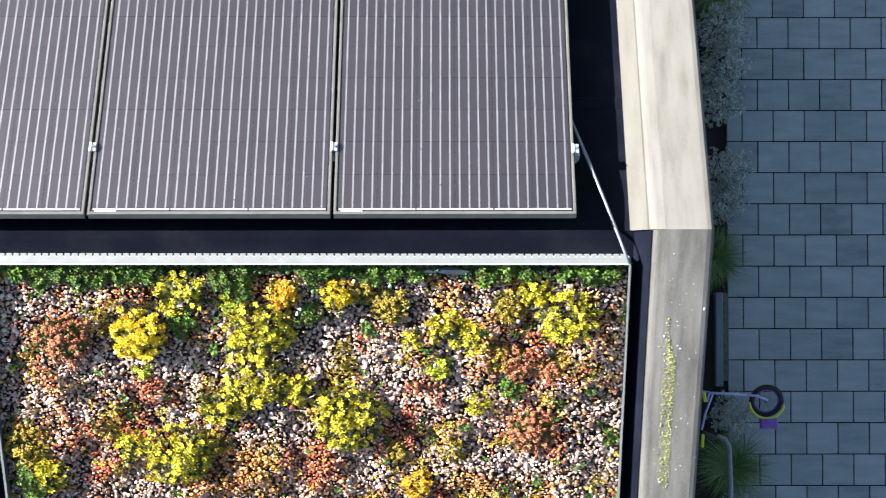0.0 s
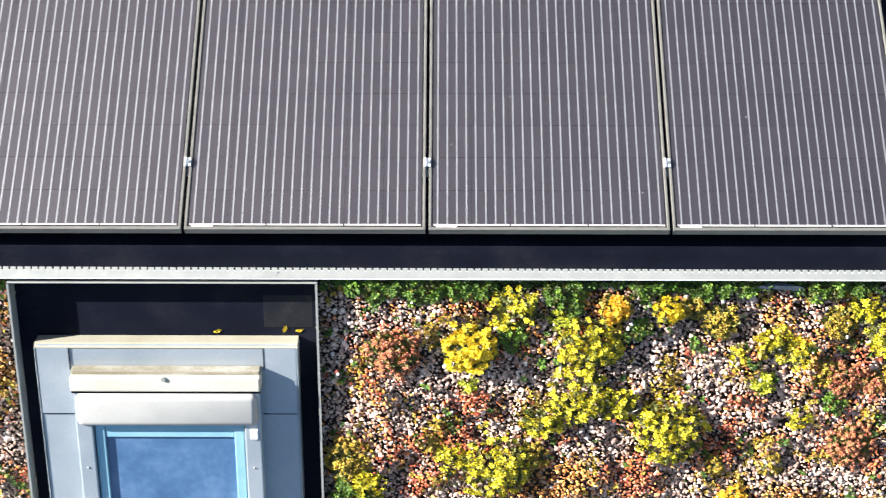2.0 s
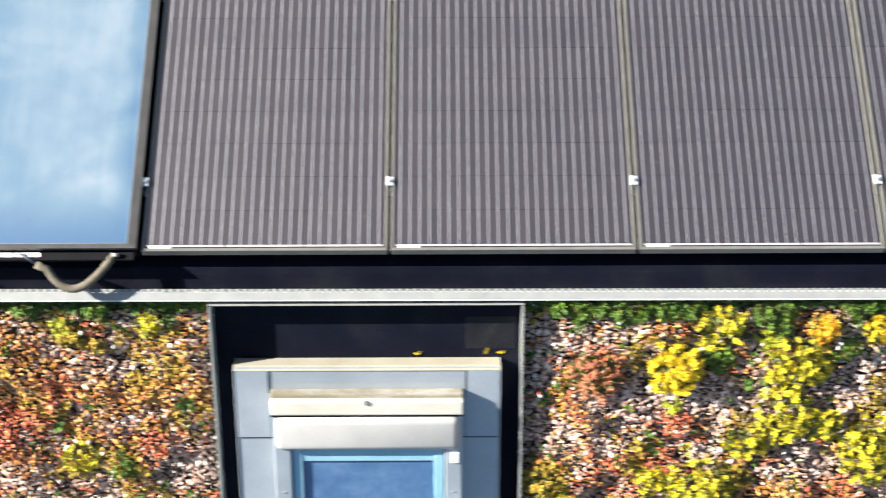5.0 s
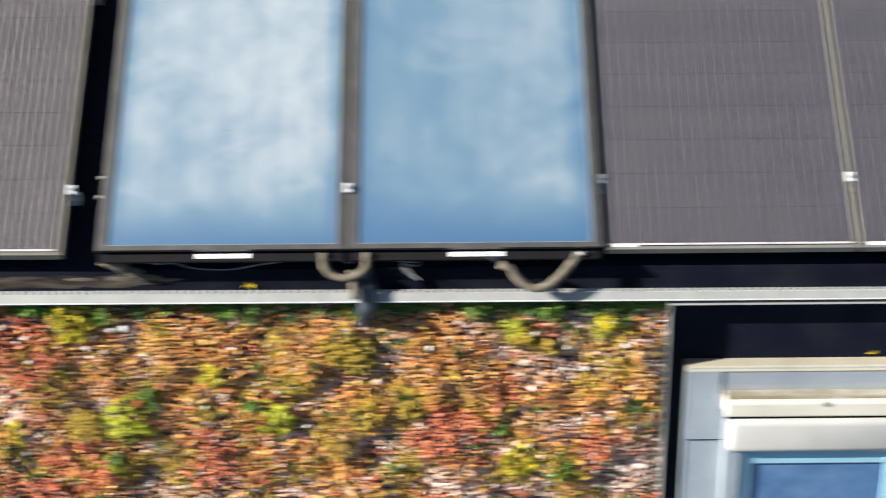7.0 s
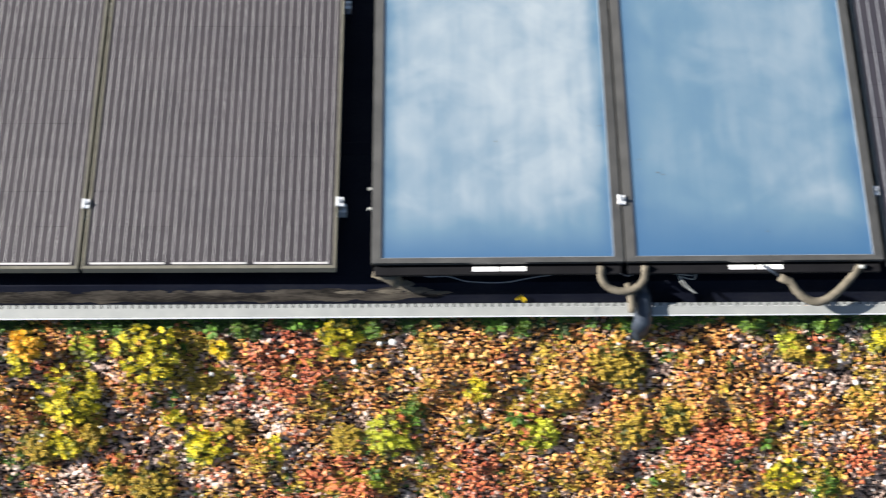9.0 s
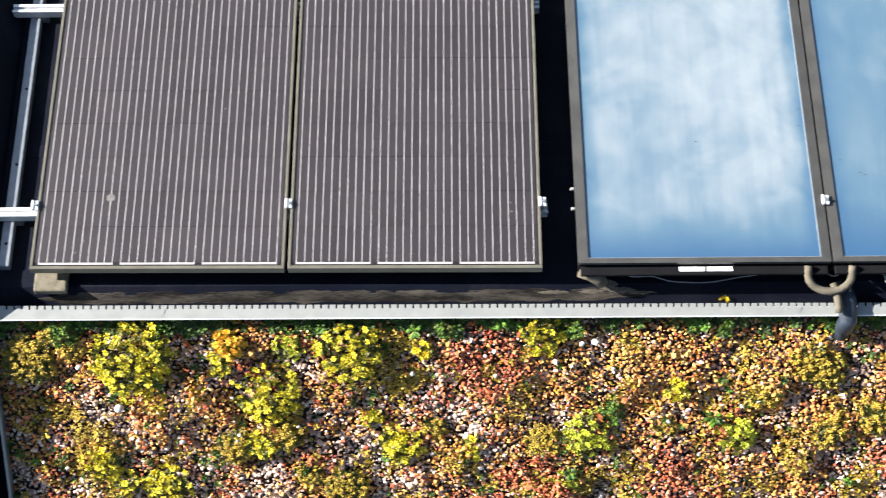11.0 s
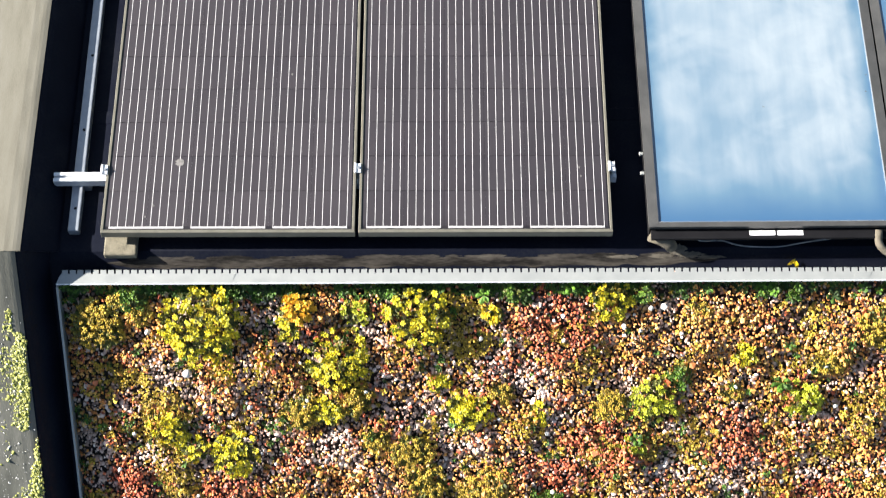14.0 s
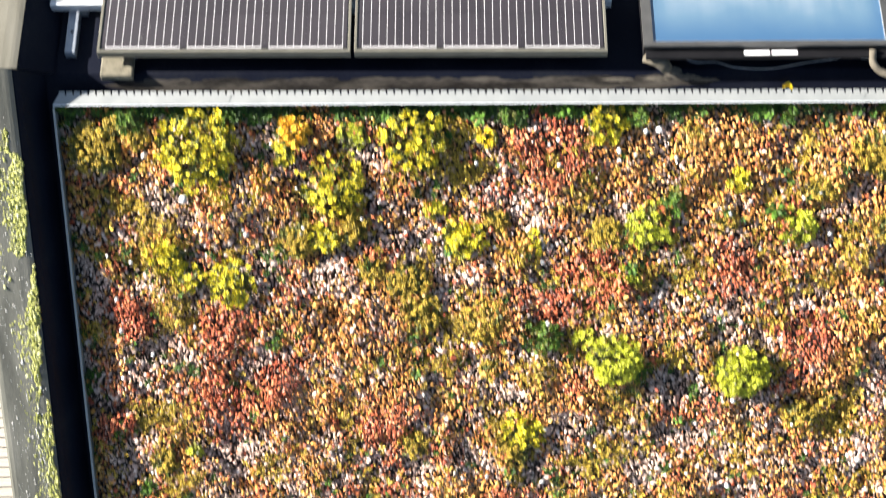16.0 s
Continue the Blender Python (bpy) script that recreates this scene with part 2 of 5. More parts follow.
def fogged_absorber(name, fog, shift_x, grad):
    """Blue selective absorber with pale condensation clouded over its upper and middle part."""
    m = bpy.data.materials.new(name)
    m.use_nodes = True
    n, l = m.node_tree.nodes, m.node_tree.links
    b = next(x for x in n if x.type == "BSDF_PRINCIPLED")
    co = n.new("ShaderNodeTexCoord")
    shift = n.new("ShaderNodeVectorMath")
    shift.operation = "ADD"
    big = n.new("ShaderNodeTexNoise")
    big.inputs["Scale"].default_value, big.inputs["Detail"].default_value, big.inputs["Distortion"].default_value = 2.7, 12, 0.9
    streak = n.new("ShaderNodeTexNoise")
    streak.inputs["Scale"].default_value, streak.inputs["Detail"].default_value = 3.0, 8
    mp = n.new("ShaderNodeMapping")
    mp.inputs["Scale"].default_value = (7, 0.6, 1)
    l.new(co.outputs["Object"], shift.inputs[0])
    shift.inputs[1].default_value = (shift_x, shift_x * 0.6, 0)
    l.new(shift.outputs[0], big.inputs["Vector"])
    l.new(shift.outputs[0], mp.inputs["Vector"])
    l.new(mp.outputs["Vector"], streak.inputs["Vector"])
    sep = n.new("ShaderNodeSeparateXYZ")
    l.new(co.outputs["Object"], sep.inputs[0])
    low = n.new("ShaderNodeMapRange")      # clear along the cold lower edge
    low.interpolation_type = "SMOOTHSTEP"
    low.inputs["From Min"].default_value, low.inputs["From Max"].default_value = 0.0, 0.34
    l.new(sep.outputs["Y"], low.inputs["Value"])
    side = n.new("ShaderNodeMath")
    side.operation = "ABSOLUTE"
    l.new(sep.outputs["X"], side.inputs[0])
    edge = n.new("ShaderNodeMapRange")
    edge.interpolation_type = "SMOOTHSTEP"
    edge.inputs["From Min"].default_value, edge.inputs["From Max"].default_value = 0.47, 0.36
    l.new(side.outputs[0], edge.inputs["Value"])
    add = n.new("ShaderNodeMath")
    add.operation = "MULTIPLY_ADD"
    l.new(streak.outputs["Fac"], add.inputs[0])
    add.inputs[1].default_value = 0.42
    mottle = n.new("ShaderNodeTexNoise")     # beads and wiped marks
    mottle.inputs["Scale"].default_value, mottle.inputs["Detail"].default_value, mottle.inputs["Distortion"].default_value = 6.5, 8, 0.9
    l.new(shift.outputs[0], mottle.inputs["Vector"])
    blend = n.new("ShaderNodeMath")
    blend.operation = "MULTIPLY_ADD"
    blend.inputs[1].default_value = 0.5
    l.new(mottle.outputs["Fac"], blend.inputs[0])
    l.new(big.outputs["Fac"], blend.inputs[2])
    l.new(blend.outputs[0], add.inputs[2])
    cloud = n.new("ShaderNodeMapRange")
    cloud.inputs["From Min"].default_value, cloud.inputs["From Max"].default_value = 0.7, 1.2
    l.new(add.outputs[0], cloud.inputs["Value"])
    m1, m2 = n.new("ShaderNodeMath"), n.new("ShaderNodeMath")
    m1.operation = "MULTIPLY"
    l.new(low.outputs["Result"], m1.inputs[0])
    l.new(edge.outputs["Result"], m1.inputs[1])
    m2.operation = "MULTIPLY_ADD"
    m2.inputs[1].default_value = 0.51 * fog
    l.new(m1.outputs[0], m2.inputs[0])
    m3 = n.new("ShaderNodeMath")
    m3.operation = "MULTIPLY"
    l.new(cloud.outputs["Result"], m3.inputs[0])
    l.new(low.outputs["Result"], m3.inputs[1])
    half = n.new("ShaderNodeMath")
    half.operation = "MULTIPLY"
    half.inputs[1].default_value = 0.47 * fog
    l.new(m3.outputs[0], half.inputs[0])
    l.new(half.outputs[0], m2.inputs[2])
    ramp = n.new("ShaderNodeValToRGB")
    ramp.color_ramp.elements[0].color = (0.014, 0.068, 0.15, 1)
    ramp.color_ramp.elements[1].color = (0.222, 0.262, 0.288, 1)
    mid = ramp.color_ramp.elements.new(0.4)
    mid.color = (0.066, 0.13, 0.188, 1)
    lean = n.new("ShaderNodeMath")
    lean.operation = "MULTIPLY_ADD"
    lean.inputs[1].default_value, lean.inputs[2].default_value = grad, 1.0
    l.new(sep.outputs["X"], lean.inputs[0])
    total = n.new("ShaderNodeMath")
    total.operation = "MULTIPLY"
    l.new(m2.outputs[0], total.inputs[0])
    l.new(lean.outputs[0], total.inputs[1])
    l.new(total.outputs[0], ramp.inputs["Fac"])
    l.new(ramp.outputs["Color"], b.inputs["Base Color"])
    b.inputs["Roughness"].default_value = 0.45
    b.inputs["Specular IOR Level"].default_value = 0.9
    b.inputs["Coat Weight"].default_value = 1.0
    b.inputs["Coat Roughness"].default_value = 0.48
    return m


ABSORBERS = [fogged_absorber("fogged_blue_absorber", 1.05, 3.3, 0.25), fogged_absorber("half_fogged_blue_absorber", 0.64, 8.1, 0.6)]
# reflected sky is painted into the pane's base colour
PANE = material("sky_painted_glass", [(0.035, 0.08, 0.17), (0.06, 0.13, 0.245), (0.11, 0.19, 0.32)], 0.12, 0.0, scale=5, fine=25, bump=0.0, spec=0.9, coat=0.6)

# ---- building helpers ----


def finish(bm, smooth=False):
    bmesh.ops.recalc_face_normals(bm, faces=bm.faces)
    for f in bm.faces:
        f.smooth = smooth
    return bm


def mesh_from(bm, name, mat):
    me = bpy.data.meshes.new(name)
    bm.to_mesh(me)
    bm.free()
    me.materials.append(mat)
    return me


def part(name, bm, mat, parent=None, label="", m=None):
    ob = new(name, mesh_from(bm, name, mat))
    if m is not None:
        ob.matrix_basis = m
    if parent is not None:
        ob.parent = parent
    if label:
        tagged(ob, label)
    return ob


def holder(name, m, label, category, group="", kind=""):
    ob = new(name)
    ob.empty_display_size = 0.1
    ob.matrix_basis = m
    return tagged(ob, label, category, group, kind)


def box(x0, x1, y0, y1, z0, z1, bevel=0.0, seg=1, bm=None):
    bm = bm or bmesh.new()
    made = bmesh.ops.create_cube(bm, size=1.0, matrix=Matrix.LocRotScale(((x0 + x1) / 2, (y0 + y1) / 2, (z0 + z1) / 2), None, (x1 - x0, y1 - y0, z1 - z0)))
    if bevel:
        edges = list({e for v in made["verts"] for e in v.link_edges})
        bmesh.ops.bevel(bm, geom=edges, offset=bevel, segments=seg, affect="EDGES", profile=0.5)
    return finish(bm)


def extrude_profile(points, a, b, axis="x", bm=None):
    """A closed profile swept from a to b along x (points are y, z) or along y (points are x, z)."""
    bm = bm or bmesh.new()
    rings = []
    for s in (a, b):
        rings.append([bm.verts.new((s, p, q) if axis == "x" else (p, s, q)) for p, q in points])
    k = len(points)
    for i in range(k):
        bm.faces.new((rings[0][i], rings[0][(i + 1) % k], rings[1][(i + 1) % k], rings[1][i]))
    bm.faces.new(rings[0])
    bm.faces.new(rings[1][::-1])
    return finish(bm)


def tube(points, radius, sides=10, bm=None, wobble=0.0):
    """A round tube along a line of points, with smooth joints."""
    bm = bm or bmesh.new()
    pts = [Vector(p) for p in points]
    rings = []
    for i, p in enumerate(pts):
        d = (pts[min(i + 1, len(pts) - 1)] - pts[max(i - 1, 0)]).normalized()
        up = Vector((0, 0, 1)) if abs(d.z) < 0.9 else Vector((1, 0, 0))
        s = d.cross(up).normalized()
        u = s.cross(d)
        r = radius * (1 + wobble * noise.noise(p * 40))
        rings.append([bm.verts.new(p + (s * math.cos(2 * math.pi * k / sides) + u * math.sin(2 * math.pi * k / sides)) * r) for k in range(sides)])
    for a, b in zip(rings, rings[1:]):
        for k in range(sides):
            bm.faces.new((a[k], a[(k + 1) % sides], b[(k + 1) % sides], b[k]))
    bm.faces.new(rings[0][::-1])
    bm.faces.new(rings[-1])
    return finish(bm, True)


def arc(centre, radius, a0, a1, count, u, v):
    c, u, v = Vector(centre), Vector(u), Vector(v)
    return [c + (u * math.cos(radians(a0 + (a1 - a0) * i / count)) + v * math.sin(radians(a0 + (a1 - a0) * i / count))) * radius for i in range(count + 1)]


def scatter_mesh(name, verts, faces, mats, material_, smooth=True):
    """One mesh with a copy of a small triangle shape at every 4 x 4 matrix."""
    verts, faces, mats = np.asarray(verts, float), np.asarray(faces, int), np.asarray(mats, float)
    n, nv, nf = len(mats), len(verts), len(faces)
    co = np.einsum("nij,vj->nvi", mats[:, :3, :3], verts) + mats[:, None, :3, 3]
    idx = (faces[None] + (np.arange(n) * nv)[:, None, None]).reshape(-1)
    me = bpy.data.meshes.new(name)
    me.vertices.add(n * nv)
    me.vertices.foreach_set("co", co.reshape(-1))
    me.loops.add(len(idx))
    me.loops.foreach_set("vertex_index", idx.astype(np.int32))
    me.polygons.add(n * nf)
    me.polygons.foreach_set("loop_start", (np.arange(n * nf) * 3).astype(np.int32))
    me.polygons.foreach_set("use_smooth", np.full(n * nf, smooth, bool))
    me.update(calc_edges=True)
    me.materials.append(material_)
    return me


def shape_arrays(bm):
    bmesh.ops.triangulate(bm, faces=bm.faces)
    bm.verts.ensure_lookup_table()
    v = np.array([x.co[:] for x in bm.verts])
    f = np.array([[y.index for y in x.verts] for x in bm.faces])
    bm.free()
    return v, f


def stone_shape():
    bm = bmesh.new()
    bmesh.ops.create_icosphere(bm, subdivisions=1, radius=1)
    return shape_arrays(bm)


def rosette_shape(leaves=7, lift=0.5, tip=0.32):
    """A small head of plump, upturned leaves."""
    bm = bmesh.new()
    for ring, count, reach, rise in ((0, leaves, 1.0, lift), (1, max(3, leaves - 3), 0.55, lift + 0.35)):
        for i in range(count):
            a = 2 * math.pi * (i + 0.5 * ring) / count
            d, s = Vector((math.cos(a), math.sin(a), 0)), Vector((-math.sin(a), math.cos(a), 0))
            base = bm.verts.new(d * 0.05 + Vector((0, 0, rise * 0.3)))
            rim = [bm.verts.new(d * reach * along + s * (tip * reach * across) + Vector((0, 0, rise * up))) for along, across, up in ((0.6, 1.0, 0.7), (0.95, 0.6, 0.98), (0.95, -0.6, 0.98), (0.6, -1.0, 0.7))]
            c = bm.verts.new(d * reach * 0.66 + Vector((0, 0, rise * 0.75 + 0.17)))
            for p, q in zip([base] + rim, rim + [base]):
                bm.faces.new((p, c, q))
    return shape_arrays(bm)


def head_shape():
    """A plump leaf head: seven pointed lumps round a raised middle."""
    bm = bmesh.new()
    for i in range(7):
        a = math.pi * i / 3
        r, s, z = (0.62, 0.44, 0.35) if i < 6 else (0.0, 0.5, 0.62)
        c = Vector((math.cos(a) * r, math.sin(a) * r, z))
        out = Vector((math.cos(a), math.sin(a), 0.6)).normalized() if i < 6 else Vector((0, 0, 1))
        side = out.cross(Vector((0.3, 0.2, 1))).normalized()
        up = side.cross(out)
        p = [bm.verts.new(c + v * s) for v in (out * 1.1, -out, side * 0.8, -side * 0.8, up * 0.8, -up * 0.8)]
        for x, y, z_ in ((0, 2, 4), (0, 4, 3), (0, 3, 5), (0, 5, 2), (1, 4, 2), (1, 3, 4), (1, 5, 3), (1, 2, 5)):
            bm.faces.new((p[x], p[y], p[z_]))
    return shape_arrays(bm)


def bud_shape():
    """A stubby shoot with pointed leaf tips."""
    bm = bmesh.new()
    p = [bm.verts.new(v) for v in ((1.15, 0.1, 0.1), (-1.0, -0.1, 0.2), (0.1, 0.9, -0.1), (-0.1, -1.1, 0.1), (0.15, 0.05, 1.15), (0, 0, -0.8))]
    for x, y, z in ((0, 2, 4), (2, 1, 4), (1, 3, 4), (3, 0, 4), (2, 0, 5), (1, 2, 5), (3, 1, 5), (0, 3, 5)):
        bm.faces.new((p[x], p[y], p[z]))
    return shape_arrays(bm)


def blade_shape():
    bm = bmesh.new()
    prev = None
    for i in range(4):
        t = i / 3
        w = 0.5 * (1 - t) + 0.04
        y, z = 0.35 * t + 0.55 * t * t, 1.0 * t - 0.45 * t * t
        a, b = bm.verts.new((-w * 0.04, y, z)), bm.verts.new((w * 0.04, y, z))
        if prev:
            bm.faces.new((prev[0], prev[1], b, a))
        prev = (a, b)
    return shape_arrays(bm)


rng = np.random.default_rng(7)


def random_turns(n, lean=0.5):
    """n random 3 x 3 rotations about z with some lean."""
    a, b, c = rng.uniform(0, 2 * np.pi, n), rng.normal(0, lean, n), rng.normal(0, lean, n)
    z, o = np.zeros(n), np.ones(n)
    rz = np.stack([np.stack([np.cos(a), -np.sin(a), z], -1), np.stack([np.sin(a), np.cos(a), z], -1), np.stack([z, z, o], -1)], 1)
    rx = np.stack([np.stack([o, z, z], -1), np.stack([z, np.cos(b), -np.sin(b)], -1), np.stack([z, np.sin(b), np.cos(b)], -1)], 1)
    ry = np.stack([np.stack([np.cos(c), z, np.sin(c)], -1), np.stack([z, o, z], -1), np.stack([-np.sin(c), z, np.cos(c)], -1)], 1)
    return rx @ ry @ rz


def matrices(pos, turns, scales):
    n = len(pos)
    m = np.zeros((n, 4, 4))
    m[:, :3, :3] = turns * scales[:, None, :]
    m[:, :3, 3] = pos
    m[:, 3, 3] = 1
    return m


# ---- plan ----
PITCH = 26.0
RIDGE_Y, RIDGE_Z = -0.35, 9.12
COS, SIN, TAN = math.cos(radians(PITCH)), math.sin(radians(PITCH)), math.tan(radians(PITCH))
UP = pose(0, RIDGE_Y, RIDGE_Z, -PITCH)     # slope with the panels: local y runs down the slope, z out of it
LOW = pose(0, RIDGE_Y, RIDGE_Z, PITCH)     # planted slope: local -y runs down the slope
X_L, X_R = -4.42, 4.26                     # inner feet of the verges
# stretched out of view so the house's shadow covers all the paving
RUN = 5.6                                  # slope length of each side


def on_low(x, y):
    """Local coordinates on the planted slope under a world x, y on the bed's surface."""
    return x, (y - RIDGE_Y + 0.066 * SIN) / COS


# ---- ground ----
bm = bmesh.new()
bmesh.ops.create_grid(bm, x_segments=4, y_segments=4, size=400)
ground = tagged(part("ground", bm, EARTH), "bare dark garden soil round the house", "ground", kind="structure")
pavement = tagged(part("pavement", box(6.205, 14.0, -8.0, 8.0, -0.1, 0.016), JOINT), "grey concrete slab paving in running bond", "paving", kind="structure")

# ---- house ----
WL, WR = -4.5, 4.42
EAVE = RUN * COS
house = holder("house_walls", pose(0, 0, 0), "plain masonry house under a gabled roof", "house", kind="structure")
for x0, x1 in ((WL, WL + 0.3), (WR - 0.3, WR)):
    prof = [(RIDGE_Y - EAVE + 0.3, 0), (RIDGE_Y + EAVE - 0.3, 0), (RIDGE_Y + EAVE - 0.3, RIDGE_Z - (EAVE - 0.3) * TAN - 0.32), (RIDGE_Y, RIDGE_Z - 0.32), (RIDGE_Y - EAVE + 0.3, RIDGE_Z - (EAVE - 0.3) * TAN - 0.32)]
    part("gable_wall", extrude_profile(prof, x0, x1), BRICKWALL, house)
for s in (-1, 1):
    ya = RIDGE_Y + s * (EAVE - 0.3)
    part("eaves_wall", box(WL + 0.3, WR - 0.3, min(ya, ya - s * 0.3), max(ya, ya - s * 0.3), 0, RIDGE_Z - EAVE * TAN), BRICKWALL, house)
roof_prof = [(RIDGE_Y - EAVE, RIDGE_Z - EAVE * TAN), (RIDGE_Y - 0.03, RIDGE_Z - 0.012), (RIDGE_Y, RIDGE_Z), (RIDGE_Y + 0.03, RIDGE_Z - 0.012), (RIDGE_Y + EAVE, RIDGE_Z - EAVE * TAN), (RIDGE_Y + EAVE, RIDGE_Z - EAVE * TAN - 0.3), (RIDGE_Y, RIDGE_Z - 0.31), (RIDGE_Y - EAVE, RIDGE_Z - EAVE * TAN - 0.3)]
roof = tagged(part("roof", extrude_profile(roof_prof, X_L, X_R), MEMBRANE), "black roofing membrane over a gabled roof", "roof", kind="structure")
# strip of dusty ridge membrane with its sunlit tone painted on
bm = bmesh.new()
edges = []
for k in range(121):
    x = -4.12 + 2.42 * k / 120
    fade = min(1.0, k / 6, (120 - k) / 10)
    mid, half = -0.052 + 0.01 * noise.noise((x * 3.0, 4.0, 0)), 0.028 * fade * (1 + 0.5 * noise.noise((x * 9.0, 1.0, 0)))
    edges.append([bm.verts.new((x, mid + s * half * (1 + 0.4 * noise.noise((x * 22.0, 7.0 * s, 0))), z)) for s, z in ((-1, 0.002), (1, 0.002), (0, 0.0035))])
for p, q in zip(edges, edges[1:]):
    bm.faces.new((p[0], q[0], q[2], p[2]))
    bm.faces.new((p[2], q[2], q[1], p[1]))
tagged(part("sunlit_band", finish(bm, True), SUNBAND, m=LOW), "dusty worn strip of ridge membrane, painted paler where sunlit", "membrane", kind="structure")
# welded seams in the membrane
for k, (l0, m) in enumerate(((0.62, UP), (1.6, UP), (-1.5, LOW))):
    part("membrane_seam", box(X_L + 0.02, X_R - 0.02, l0 - 0.03, l0 + 0.03, -0.002, 0.004, 0.002), MEMBRANE, roof, m=m)


def mitred(bm, ymin):
    """Cuts the ridge end plumb, so that both slopes' edges meet."""
    for v in bm.verts:
        if abs(v.co.y) < 1e-6:
            v.co.y = v.co.z * TAN * (-1 if ymin == 0 else 1)
    return bm


def verge(sign, m, ymin, ymax, mat, upstand_mat, name, label, inner, mid, outer, top=0.11):
    """Raised edge of the roof: sloped inner upstand, rolled shoulder and flat top, along one slope."""
    v = holder(name, m, label, "roof edge", kind="structure")
    s = sign
    foot = [(inner, -0.02), (inner, 0.006), (inner + s * 0.008, 0.018), (mid - s * 0.034, top - 0.028), (mid - s * 0.018, top - 0.012), (mid + s * 0.02, top - 0.006), (mid + s * 0.06, top - 0.02), (mid + s * 0.06, -0.02)]
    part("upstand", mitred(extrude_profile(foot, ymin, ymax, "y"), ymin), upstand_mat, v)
    cap = [(mid - s * 0.012, top - 0.0075), (mid + s * 0.004, top - 0.003), (mid + s * 0.016, top - 0.001), (mid + s * 0.03, top), (mid + s * 0.05, top + 0.002), (outer - s * 0.03, top + 0.004), (outer - s * 0.012, top + 0.001), (outer, top - 0.01), (outer, -0.12), (outer - s * 0.02, -0.12), (outer - s * 0.03, top - 0.03)]
    part("coping", mitred(extrude_profile(cap, ymin, ymax, "y"), ymin), mat, v)
    return v


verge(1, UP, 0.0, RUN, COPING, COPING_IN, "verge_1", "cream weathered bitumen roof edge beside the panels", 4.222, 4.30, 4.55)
verge(1, LOW, -RUN, 0.0, COPING_LOW, MEMBRANE, "verge_2", "grey weathered roof edge with lichen spots", 4.24, 4.315, 4.55)
verge(-1, UP, 0.0, RUN, COPING_WORN, MEMBRANE, "verge_3", "cream weathered bitumen roof edge beside the panels", -4.30, -4.425, -4.685, 0.15)
verge(-1, LOW, -RUN, 0.0, COPING_DAMP, MEMBRANE, "verge_4", "grey roof edge with moss and pale lichen", -4.34, -4.445, -4.645, 0.15)


def spots(name, m, x0, x1, y0, y1, z, count, label):
    u = rng.beta(1.6, 1.6, count)
    pos = np.stack([x0 + (x1 - x0) * u, rng.uniform(y0, y1, count), np.full(count, z)], -1)
    sc = rng.lognormal(math.log(0.0021), 0.42, count)[:, None] * np.stack([np.ones(count), rng.uniform(0.8, 1.6, count), np.full(count, 0.35)], -1)
    ob = new(name, scatter_mesh(name, *stone_shape(), matrices(pos, random_turns(count, 0.05), sc), LICHEN))
    ob.matrix_basis = m
    return tagged(ob, label, "lichen", kind="stuff")


spots("lichen", LOW, 4.34, 4.54, -1.9, -0.02, 0.113, 150, "pale lichen spots on the grey roof edge")


def moss_band(m, x0, x1, y0, y1, z, count, size, label):
    px = x0 + (x1 - x0) * rng.beta(2.2, 1.6, count * 3)
    py = rng.uniform(y0, y1, count * 3)
    keep = np.array([noise.fractal((a * 9, b * 3.5, 5.0), 1.0, 2.0, 3) for a, b in zip(px, py)]) > -0.05
    keep &= rng.uniform(0, 1, count * 3) < np.clip(1.35 + 0.75 * py, 0.25, 1)
    px, py = px[keep][:count], py[keep][:count]
    n = len(px)
    sc = rng.lognormal(math.log(size), 0.35, n)[:, None] * np.array((1, 1.2, 0.6))
    ob = new("moss", scatter_mesh("moss", *bud_shape(), matrices(np.stack([px, py, np.full(n, z)], -1), random_turns(n, 0.3), sc), MOSSY))
    ob.matrix_basis = m
    return tagged(ob, label, "moss", kind="stuff")


moss_band(LOW, -4.605, -4.43, -2.7, -0.14, 0.149, 9500, 0.0044, "yellow-green moss on the grey roof edge")
moss_band(LOW, 4.37, 4.43, -1.9, -0.35, 0.1135, 900, 0.0021, "yellow-green moss streak on the grey roof edge")
spots("lichen", LOW, -4.615, -4.435, -2.6, -0.1, 0.154, 520, "pale lichen spots on the mossy roof edge")

# ---- solar panels ----


